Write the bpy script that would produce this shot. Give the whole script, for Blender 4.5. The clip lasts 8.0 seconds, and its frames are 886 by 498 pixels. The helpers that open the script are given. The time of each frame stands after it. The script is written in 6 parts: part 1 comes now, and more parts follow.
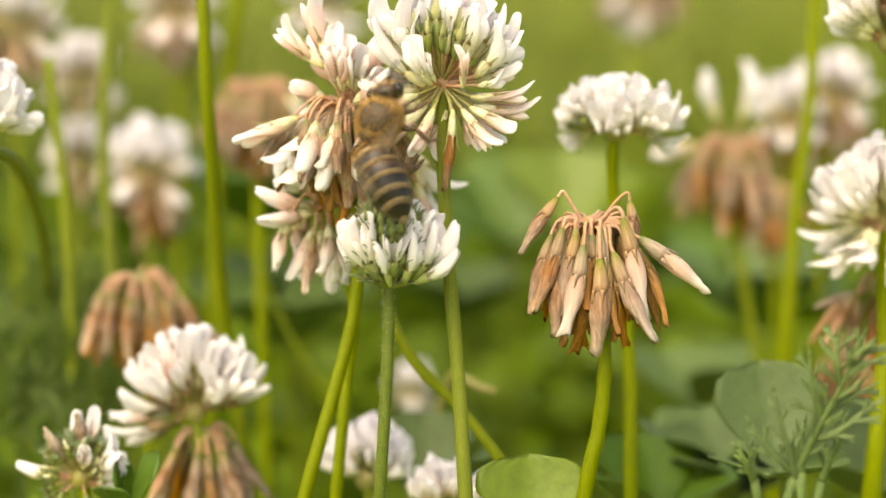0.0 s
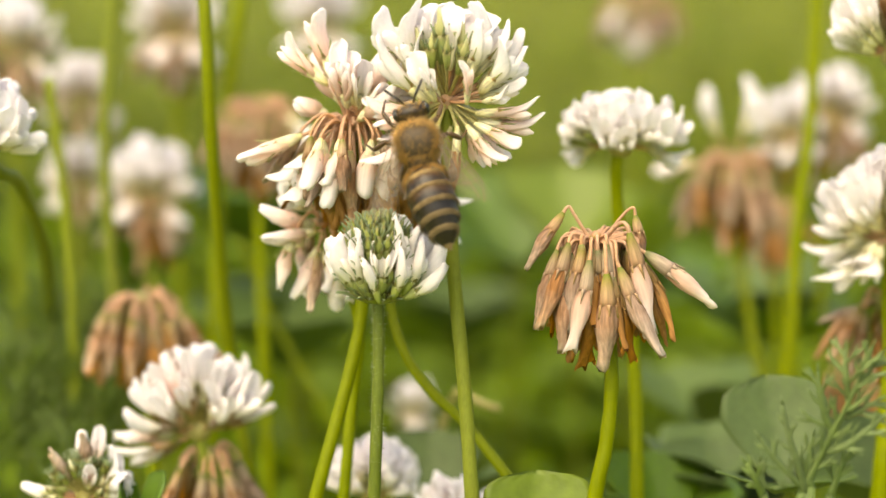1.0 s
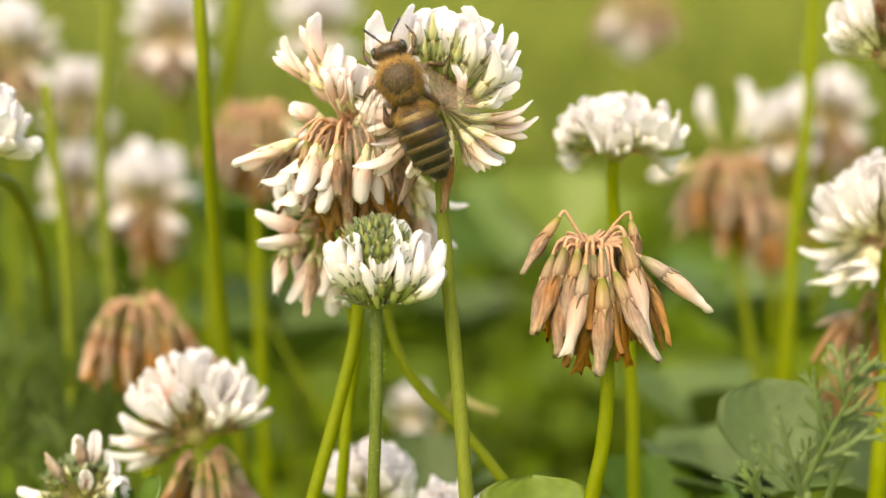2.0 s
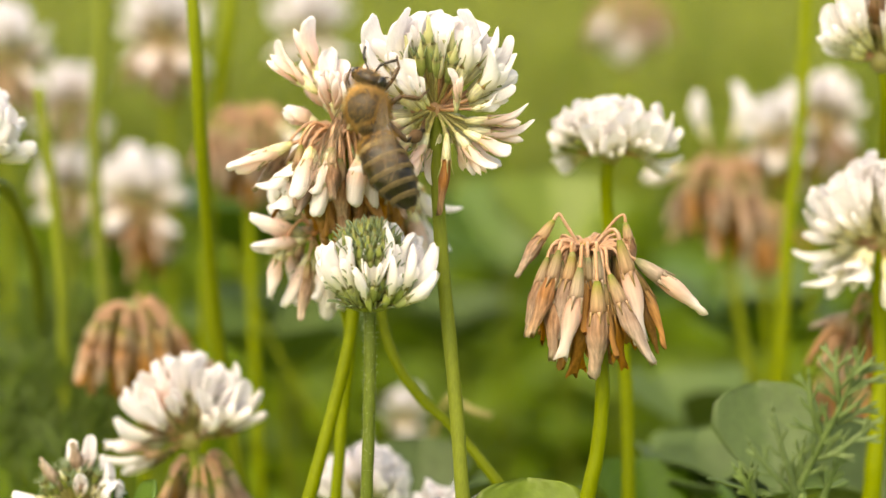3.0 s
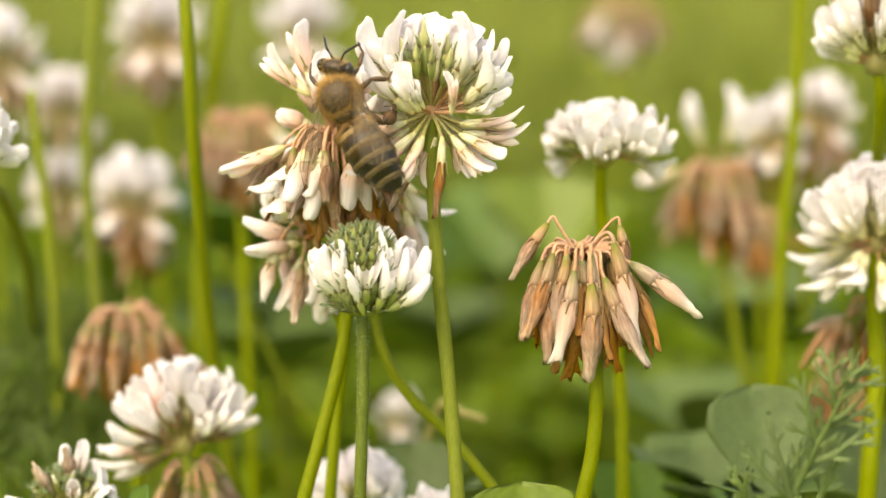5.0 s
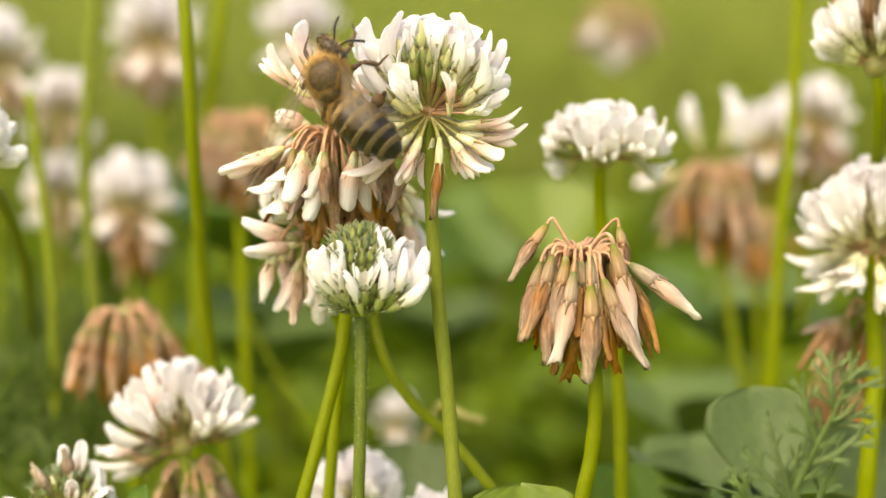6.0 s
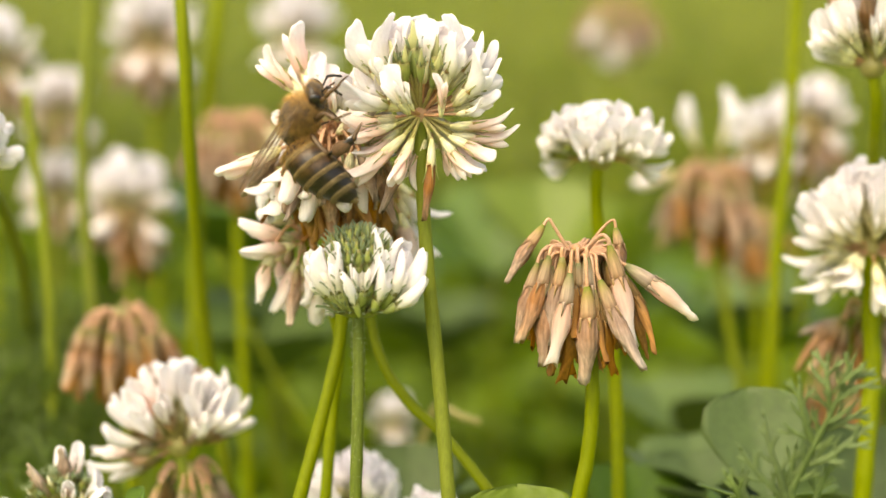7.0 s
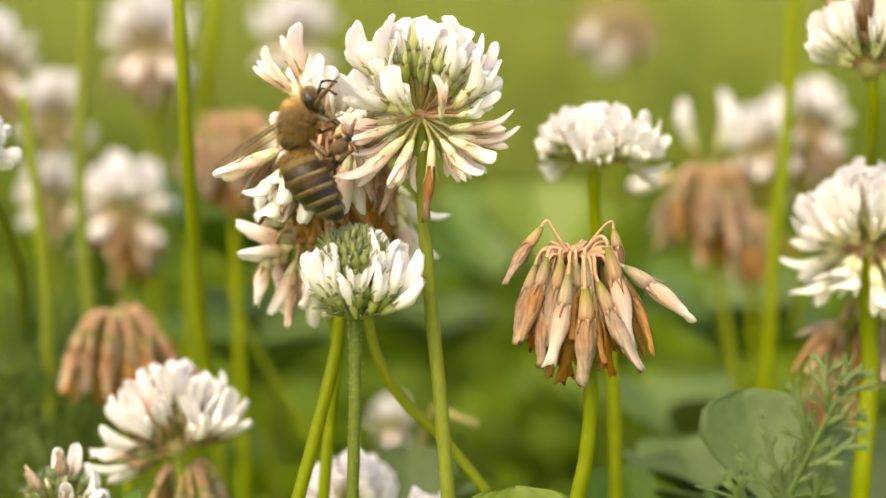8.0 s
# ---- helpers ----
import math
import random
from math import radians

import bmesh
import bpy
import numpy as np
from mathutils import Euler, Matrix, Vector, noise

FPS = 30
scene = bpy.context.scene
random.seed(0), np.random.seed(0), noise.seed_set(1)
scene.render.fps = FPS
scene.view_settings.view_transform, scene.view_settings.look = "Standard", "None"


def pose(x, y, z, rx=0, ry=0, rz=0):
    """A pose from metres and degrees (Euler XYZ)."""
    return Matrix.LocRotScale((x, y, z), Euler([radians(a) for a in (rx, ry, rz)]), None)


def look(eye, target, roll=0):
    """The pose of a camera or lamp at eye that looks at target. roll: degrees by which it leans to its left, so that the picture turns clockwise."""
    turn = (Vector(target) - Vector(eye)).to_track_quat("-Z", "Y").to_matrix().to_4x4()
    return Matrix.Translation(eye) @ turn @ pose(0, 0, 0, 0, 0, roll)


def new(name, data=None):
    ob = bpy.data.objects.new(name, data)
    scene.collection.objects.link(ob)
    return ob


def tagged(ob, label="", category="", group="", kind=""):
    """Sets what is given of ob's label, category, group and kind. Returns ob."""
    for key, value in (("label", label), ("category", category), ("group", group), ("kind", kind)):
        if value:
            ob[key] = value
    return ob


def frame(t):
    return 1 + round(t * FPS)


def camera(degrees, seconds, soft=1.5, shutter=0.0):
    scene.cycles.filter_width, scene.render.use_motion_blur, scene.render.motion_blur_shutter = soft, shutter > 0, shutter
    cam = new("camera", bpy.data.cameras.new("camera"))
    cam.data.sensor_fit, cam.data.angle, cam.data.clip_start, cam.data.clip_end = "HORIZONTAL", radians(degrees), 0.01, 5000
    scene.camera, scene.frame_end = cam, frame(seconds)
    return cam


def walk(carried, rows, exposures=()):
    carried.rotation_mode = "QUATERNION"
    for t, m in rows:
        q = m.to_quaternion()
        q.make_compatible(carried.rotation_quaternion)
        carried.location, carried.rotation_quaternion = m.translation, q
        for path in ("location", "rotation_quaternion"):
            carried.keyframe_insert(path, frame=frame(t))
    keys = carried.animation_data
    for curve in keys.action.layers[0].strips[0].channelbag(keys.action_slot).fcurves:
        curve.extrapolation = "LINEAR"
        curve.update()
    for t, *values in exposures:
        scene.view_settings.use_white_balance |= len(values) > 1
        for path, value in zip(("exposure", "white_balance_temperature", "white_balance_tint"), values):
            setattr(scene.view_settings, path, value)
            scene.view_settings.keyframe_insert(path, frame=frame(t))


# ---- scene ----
cam = camera(24, 8.0, soft=1.5, shutter=0.5)
cam.data.dof.use_dof = True
cam.data.dof.focus_distance = 0.189
cam.data.dof.aperture_fstop = 17.0
walk(cam, [
    (0.0, look((0.00107, -0.18916, 0.12681), (-0.00075, -0.00141, 0.09771), 0.663)),
    (0.5, look((-0.00009, -0.18892, 0.12649), (-0.00132, -0.00100, 0.09847), 0.416)),
    (1.0, look((-0.00010, -0.18895, 0.12619), (-0.00129, -0.00089, 0.09913), 0.259)),
    (1.5, look((0.00032, -0.18877, 0.12639), (-0.00105, -0.00070, 0.09941), 0.204)),
    (3.0, look((0.00003, -0.18885, 0.12637), (-0.00041, -0.00071, 0.09983), 0.047)),
    (3.5, look((-0.00012, -0.18839, 0.12653), (-0.00037, -0.00026, 0.09988), 0.042)),
    (4.0, look((-0.00027, -0.18853, 0.12627), (-0.00027, -0.00037, 0.09995), 0.127)),
    (4.5, look((-0.00000, -0.18820, 0.12640), (-0.00000, -0.00004, 0.10001), -0.000)),
    (6.0, look((-0.00047, -0.18827, 0.12596), (0.00022, -0.00004, 0.10014), 0.096)),
    (6.5, look((-0.00057, -0.18835, 0.12613), (0.00014, -0.00013, 0.10016), 0.121)),
    (7.0, look((-0.00022, -0.18821, 0.12620), (0.00054, 0.00001, 0.10023), 0.101)),
    (7.5, look((-0.00007, -0.18846, 0.12656), (0.00077, -0.00028, 0.10039), 0.059)),
    (8.0, look((-0.00049, -0.18820, 0.12600), (0.00071, 0.00007, 0.10038), 0.109)),
], exposures=[(0.0, 1.25, 8300, 1), (8.0, 1.25, 8300, 1)])

# ---- light: bright overcast sky with a broad veiled sun ----
SUN_EL, SUN_AZ = 58, 215
world = bpy.data.worlds.new("overcast_sky")
scene.world = world
world.use_nodes = True
sky = world.node_tree.nodes.new("ShaderNodeTexSky")
sky.sky_type, sky.sun_disc = "NISHITA", False
sky.sun_elevation, sky.sun_rotation = radians(SUN_EL), radians(SUN_AZ)
sky.air_density, sky.dust_density, sky.ozone_density = 1.0, 4.0, 0.6
world.node_tree.links.new(sky.outputs[0], world.node_tree.nodes["Background"].inputs[0])
world.node_tree.nodes["Background"].inputs[1].default_value = 0.15
sun = new("sun", bpy.data.lights.new("sun", "SUN"))
sun.data.energy, sun.data.angle, sun.data.color = 1.0, radians(60), (1.0, 0.95, 0.86)
a, e = radians(SUN_AZ), radians(SUN_EL)
sun.matrix_world = look((math.sin(a) * math.cos(e) * 3, math.cos(a) * math.cos(e) * 3, math.sin(e) * 3), (0, 0, 0))


# ---- materials ----
def ramp_node(nt, stops):
    r = nt.nodes.new("ShaderNodeValToRGB")
    while len(r.color_ramp.elements) < len(stops):
        r.color_ramp.elements.new(0.5)
    for el, (p, c) in zip(r.color_ramp.elements, stops):
        el.position, el.color = p, (*c, 1)
    return r


def surface(name, stops, axis=2, lo=0.0, hi=1.0, rough=0.5, through_light=0.0, vary=0.12, grain=(900, 900, 900),
            grain_mix=0.18, bump=0.25, bump_size=0.0001, island=False, spec=0.4, alpha=1.0, sheen=0.0, wobble=0.15, fade=0.1):
    """A node material: colour runs along one axis of the object from lo to hi metres, broken up by grain and stains."""
    m = bpy.data.materials.new(name)
    m.use_nodes = True
    nt = m.node_tree
    nt.nodes.clear()
    N, L = nt.nodes.new, nt.links.new
    out, bsdf, co = N("ShaderNodeOutputMaterial"), N("ShaderNodeBsdfPrincipled"), N("ShaderNodeTexCoord")
    sep = N("ShaderNodeSeparateXYZ")
    L(co.outputs["Object"], sep.inputs[0])
    mp = N("ShaderNodeMapping")
    mp.inputs["Scale"].default_value = grain
    L(co.outputs["Object"], mp.inputs[0])
    fine = N("ShaderNodeTexNoise")
    fine.inputs["Scale"].default_value, fine.inputs["Detail"].default_value = 1.0, 3
    L(mp.outputs[0], fine.inputs["Vector"])
    stain = N("ShaderNodeTexNoise")
    stain.inputs["Scale"].default_value, stain.inputs["Detail"].default_value = sum(grain) / 3 * 0.22, 2
    L(co.outputs["Object"], stain.inputs["Vector"])
    rng = N("ShaderNodeMapRange")
    rng.inputs["From Min"].default_value, rng.inputs["From Max"].default_value = lo, hi
    L(sep.outputs[axis], rng.inputs["Value"])
    wob = N("ShaderNodeMath")
    wob.operation = "MULTIPLY_ADD"
    L(stain.outputs["Fac"], wob.inputs[0])
    wob.inputs[1].default_value = wobble * 2
    wob.inputs[2].default_value = -wobble
    add = N("ShaderNodeMath")
    add.operation = "ADD"
    L(rng.outputs[0], add.inputs[0])
    L(wob.outputs[0], add.inputs[1])
    ramp = ramp_node(nt, stops)
    L(add.outputs[0], ramp.inputs[0])
    rnd = N("ShaderNodeNewGeometry" if island else "ShaderNodeObjectInfo")
    val = N("ShaderNodeMapRange")
    val.inputs["To Min"].default_value, val.inputs["To Max"].default_value = 1 - vary, 1 + vary
    L(rnd.outputs["Random Per Island" if island else "Random"], val.inputs["Value"])
    g = N("ShaderNodeMapRange")
    g.inputs["From Min"].default_value, g.inputs["From Max"].default_value = 0.25, 0.75
    g.inputs["To Min"].default_value, g.inputs["To Max"].default_value = 1 - grain_mix, 1 + grain_mix
    L(fine.outputs["Fac"], g.inputs["Value"])
    mul = N("ShaderNodeMath")
    mul.operation = "MULTIPLY"
    L(val.outputs[0], mul.inputs[0])
    L(g.outputs[0], mul.inputs[1])
    hsv = N("ShaderNodeHueSaturation")
    L(ramp.outputs[0], hsv.inputs["Color"])
    L(mul.outputs[0], hsv.inputs["Value"])
    stir, part_of, sat = N("ShaderNodeMath"), N("ShaderNodeMath"), N("ShaderNodeMapRange")
    stir.operation, part_of.operation = "MULTIPLY", "FRACT"
    stir.inputs[1].default_value = 17.3
    L(rnd.outputs["Random Per Island" if island else "Random"], stir.inputs[0])
    L(stir.outputs[0], part_of.inputs[0])
    L(part_of.outputs[0], sat.inputs["Value"])
    sat.inputs["To Min"].default_value, sat.inputs["To Max"].default_value = 1 - fade, 1 + fade * 0.6
    L(sat.outputs[0], hsv.inputs["Saturation"])
    L(hsv.outputs[0], bsdf.inputs["Base Color"])
    bsdf.inputs["Roughness"].default_value = rough
    bsdf.inputs["Specular IOR Level"].default_value = spec
    bsdf.inputs["Alpha"].default_value = alpha
    bsdf.inputs["Sheen Weight"].default_value = sheen
    if bump:
        b = N("ShaderNodeBump")
        b.inputs["Strength"].default_value, b.inputs["Distance"].default_value = bump, bump_size
        L(fine.outputs["Fac"], b.inputs["Height"])
        L(b.outputs[0], bsdf.inputs["Normal"])
    last = bsdf
    if through_light:
        tr, mix = N("ShaderNodeBsdfTranslucent"), N("ShaderNodeMixShader")
        L(hsv.outputs[0], tr.inputs["Color"])
        mix.inputs[0].default_value = through_light
        L(bsdf.outputs[0], mix.inputs[1])
        L(tr.outputs[0], mix.inputs[2])
        last = mix
    L(last.outputs[0], out.inputs[0])
    return m


PETAL_GRAIN = (3500, 3500, 350)
petal_white = surface("white_petal", [(0.0, (0.74, 0.72, 0.46)), (0.14, (0.90, 0.87, 0.74)), (0.32, (0.94, 0.90, 0.90)), (1.0, (0.95, 0.91, 0.95))],
                      hi=0.008, rough=0.5, through_light=0.5, vary=0.03, grain=PETAL_GRAIN, grain_mix=0.08, bump=0.5)
petal_pink = surface("pink_tinged_petal", [(0.0, (0.80, 0.62, 0.44)), (0.2, (0.91, 0.69, 0.59)), (0.42, (0.94, 0.79, 0.74)), (0.6, (0.95, 0.88, 0.87)), (1.0, (0.95, 0.91, 0.93))],
                     hi=0.0065, rough=0.55, through_light=0.45, vary=0.06, grain=PETAL_GRAIN, grain_mix=0.1, bump=0.4)
petal_faded = surface("fading_petal", [(0.0, (0.290, 0.138, 0.054)), (0.3, (0.329, 0.158, 0.074)), (0.5, (0.405, 0.225, 0.137)), (0.72, (0.442, 0.276, 0.186)), (0.88, (0.454, 0.286, 0.186)), (1.0, (0.504, 0.358, 0.257))],
                      hi=0.0065, rough=0.65, through_light=0.22, vary=0.36, grain=(3200, 3200, 420), grain_mix=0.5, bump=0.9, bump_size=0.0003, wobble=0.5, fade=0.3)
petal_blanched = surface("blanched_petal", [(0.0, (0.507, 0.299, 0.180)), (0.3, (0.648, 0.393, 0.286)), (0.55, (0.735, 0.519, 0.436)), (0.8, (0.788, 0.654, 0.594)), (1.0, (0.831, 0.724, 0.678))],
                         hi=0.0065, rough=0.6, through_light=0.3, vary=0.1, grain=(2600, 2600, 260), grain_mix=0.18, bump=0.7, wobble=0.2)
petal_brown = surface("withered_petal", [(0.0, (0.438, 0.242, 0.093)), (0.45, (0.419, 0.186, 0.042)), (1.0, (0.409, 0.171, 0.035))],
                      hi=0.008, rough=0.75, through_light=0.22, fade=0.2, vary=0.3, grain=PETAL_GRAIN, grain_mix=0.35, bump=0.9)
petal_bud = surface("greenish_bud", [(0.0, (0.36, 0.36, 0.10)), (0.4, (0.56, 0.54, 0.24)), (0.75, (0.80, 0.76, 0.56)), (1.0, (0.88, 0.84, 0.72))],
                    hi=0.005, rough=0.5, through_light=0.25, vary=0.1, grain=PETAL_GRAIN, grain_mix=0.08)
calyx_green = surface("pale_green_calyx", [(0.0, (0.651, 0.597, 0.276)), (0.35, (0.798, 0.742, 0.509)), (0.6, (0.693, 0.639, 0.360)), (0.68, (0.441, 0.268, 0.117)), (0.76, (0.378, 0.371, 0.127)), (1.0, (0.336, 0.350, 0.127))],
                      hi=0.0034, rough=0.5, through_light=0.22, vary=0.15, grain=(5000, 5000, 300), grain_mix=0.4)
calyx_bud = surface("green_bud_calyx", [(0.0, (0.22, 0.26, 0.05)), (0.35, (0.30, 0.33, 0.09)), (0.52, (0.28, 0.24, 0.09)), (0.62, (0.19, 0.24, 0.10)), (1.0, (0.28, 0.34, 0.22))],
                    hi=0.0045, rough=0.5, through_light=0.2, vary=0.2, grain=(5000, 5000, 300), grain_mix=0.25)
calyx_old = surface("dull_old_calyx", [(0.0, (0.148, 0.163, 0.030)), (0.16, (0.296, 0.232, 0.086)), (0.4, (0.391, 0.266, 0.160)), (0.62, (0.422, 0.266, 0.171)), (0.78, (0.296, 0.198, 0.098)), (1.0, (0.187, 0.150, 0.043))],
                    hi=0.0040, rough=0.6, through_light=0.2, fade=0.28, vary=0.2, grain=(5000, 5000, 300), grain_mix=0.3)
calyx_dry = surface("dry_brown_calyx", [(0.0, (0.20, 0.20, 0.06)), (0.2, (0.32, 0.21, 0.09)), (0.7, (0.36, 0.20, 0.08)), (1.0, (0.24, 0.13, 0.05))],
                    hi=0.0040, rough=0.65, through_light=0.2, fade=0.2, vary=0.25, grain=(5000, 5000, 300), grain_mix=0.35)
pedicel_red = surface("reddish_pedicel", [(0.0, (0.46, 0.25, 0.13)), (1.0, (0.58, 0.33, 0.20))], hi=0.15, rough=0.45, through_light=0.1, grain=(2500, 2500, 2500), grain_mix=0.2)
pedicel_green = surface("green_pedicel", [(0.0, (0.319, 0.274, 0.084)), (1.0, (0.404, 0.352, 0.131))], hi=0.15, rough=0.45, through_light=0.1, grain=(2500, 2500, 2500), grain_mix=0.2)
stem_green = surface("green_stem", [(0.0, (0.150, 0.183, 0.005)), (1.0, (0.206, 0.237, 0.006))], hi=0.14, rough=0.55, through_light=0.12, vary=0.1,
                     grain=(6000, 6000, 250), grain_mix=0.14, bump=0.35, wobble=0.4, spec=0.2)
stem_olive = surface("olive_stem", [(0.0, (0.088, 0.119, 0.010)), (1.0, (0.122, 0.153, 0.017))], hi=0.14, rough=0.5, through_light=0.1, vary=0.1,
                     grain=(6000, 6000, 250), grain_mix=0.25, bump=0.5, wobble=0.4)
stem_hair = surface("stem_hair", [(0.0, (0.5, 0.55, 0.35)), (1.0, (0.5, 0.55, 0.35))], rough=0.5, through_light=0.3, bump=0, vary=0.1)
leaf_green = surface("clover_leaf", [(0.0, (0.078, 0.147, 0.007)), (1.0, (0.104, 0.186, 0.013))], hi=0.02, rough=0.42, through_light=0.25, vary=0.15,
                     grain=(700, 700, 700), grain_mix=0.15, bump=0.4, bump_size=0.0003, wobble=0.5)
leaf_pale = surface("pale_backed_leaf", [(0.0, (0.101, 0.154, 0.036)), (1.0, (0.128, 0.184, 0.052))], hi=0.02, rough=0.5, through_light=0.3, vary=0.12,
                    grain=(900, 900, 900), grain_mix=0.15, bump=0.4, bump_size=0.0003, wobble=0.5)
leaf_bright = surface("fresh_leaf", [(0.0, (0.153, 0.218, 0.008)), (1.0, (0.208, 0.283, 0.013))], hi=0.02, rough=0.45, through_light=0.3, vary=0.08,
                      grain=(800, 800, 800), grain_mix=0.15, bump=0.4, bump_size=0.0003, wobble=0.5)
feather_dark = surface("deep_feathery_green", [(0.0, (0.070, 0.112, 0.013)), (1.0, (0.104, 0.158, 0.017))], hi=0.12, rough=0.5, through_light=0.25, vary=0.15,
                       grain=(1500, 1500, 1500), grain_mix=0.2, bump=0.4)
feather_green = surface("feathery_green", [(0.0, (0.124, 0.177, 0.048)), (1.0, (0.180, 0.248, 0.076))], hi=0.12, rough=0.6, through_light=0.3, vary=0.1,
                        grain=(1500, 1500, 1500), grain_mix=0.2, bump=0.4)
canopy_mat = surface("meadow_leaves", [(0.0, (0.137, 0.206, 0.008)), (0.55, (0.147, 0.223, 0.009)), (1.0, (0.158, 0.239, 0.014))], hi=0.10, rough=0.5,
                     through_light=0.42, vary=0.12, grain=(300, 300, 300), grain_mix=0.2, bump=0.3, bump_size=0.0005, island=True, wobble=0.1, spec=0.2)
# blades run darker towards the foot, paler and yellower towards the tip
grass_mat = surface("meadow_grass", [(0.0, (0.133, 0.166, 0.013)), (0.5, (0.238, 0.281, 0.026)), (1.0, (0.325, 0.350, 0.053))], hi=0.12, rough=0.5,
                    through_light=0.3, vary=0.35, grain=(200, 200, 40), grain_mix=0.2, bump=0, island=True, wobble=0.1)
soil = surface("meadow_ground", [(0.0, (0.153, 0.193, 0.011)), (0.5, (0.196, 0.242, 0.014)), (1.0, (0.233, 0.278, 0.024))], axis=1, lo=-1, hi=4, rough=0.9,
               vary=0.0, grain=(12, 12, 12), grain_mix=0.4, bump=0.6, bump_size=0.01, wobble=0.35)
# bee
bee_fuzz = surface("golden_fuzz", [(0.0, (0.694, 0.440, 0.150)), (0.45, (0.515, 0.286, 0.080)), (1.0, (0.717, 0.462, 0.170))], axis=1, lo=-0.003, hi=0.003, rough=0.7, through_light=0.25, vary=0.5, island=True, bump=0)
bee_dark = surface("dark_chitin", [(0.0, (0.013, 0.009, 0.007)), (1.0, (0.022, 0.015, 0.010))], axis=1, lo=-0.004, hi=0.004, rough=0.32, vary=0.1, grain=(4000, 4000, 4000), grain_mix=0.3, bump=0.4)
bee_thorax = surface("brown_thorax", [(0.0, (0.06, 0.036, 0.016)), (1.0, (0.085, 0.052, 0.023))], axis=1, lo=-0.003, hi=0.003, rough=0.6, vary=0.1, grain=(5000, 5000, 5000), grain_mix=0.5, bump=0.8)
bee_amber = surface("amber_chitin", [(0.0, (0.011, 0.007, 0.005)), (0.5, (0.021, 0.012, 0.006)), (1.0, (0.112, 0.056, 0.019))], axis=1, lo=-0.0016, hi=0.0, rough=0.35, vary=0.1,
                    grain=(3000, 3000, 3000), grain_mix=0.3, bump=0.4, wobble=0.3)
bee_band = surface("tan_hair_band", [(0.0, (0.230, 0.152, 0.070)), (1.0, (0.295, 0.200, 0.094))], axis=1, lo=-0.007, hi=0.0, rough=0.7, vary=0.15, grain=(9000, 2000, 9000), grain_mix=0.4, bump=0.8)
bee_eye = surface("compound_eye", [(0.0, (0.014, 0.010, 0.008)), (1.0, (0.02, 0.014, 0.010))], rough=0.22, spec=0.6, vary=0.05, grain=(20000, 20000, 20000), grain_mix=0.3, bump=0.3)
bee_leg = surface("dark_amber_leg", [(0.0, (0.05, 0.026, 0.010)), (1.0, (0.10, 0.05, 0.016))], axis=0, lo=-0.004, hi=0.004, rough=0.35, vary=0.2, grain=(3000, 3000, 3000), grain_mix=0.4, bump=0.5)
bee_pollen = surface("pollen_basket", [(0.0, (0.10, 0.048, 0.016)), (1.0, (0.16, 0.078, 0.026))], rough=0.8, grain=(6000, 6000, 6000), grain_mix=0.4, bump=0.9)
wing_film = surface("wing_membrane", [(0.0, (0.26, 0.20, 0.13)), (1.0, (0.34, 0.27, 0.18))], rough=0.25, spec=0.5, alpha=0.06, vary=0.05, grain=(1500, 1500, 1500), grain_mix=0.2, bump=0.3)
wing_vein = surface("wing_vein", [(0.0, (0.14, 0.085, 0.04)), (1.0, (0.18, 0.11, 0.05))], rough=0.4, vary=0.05, bump=0)


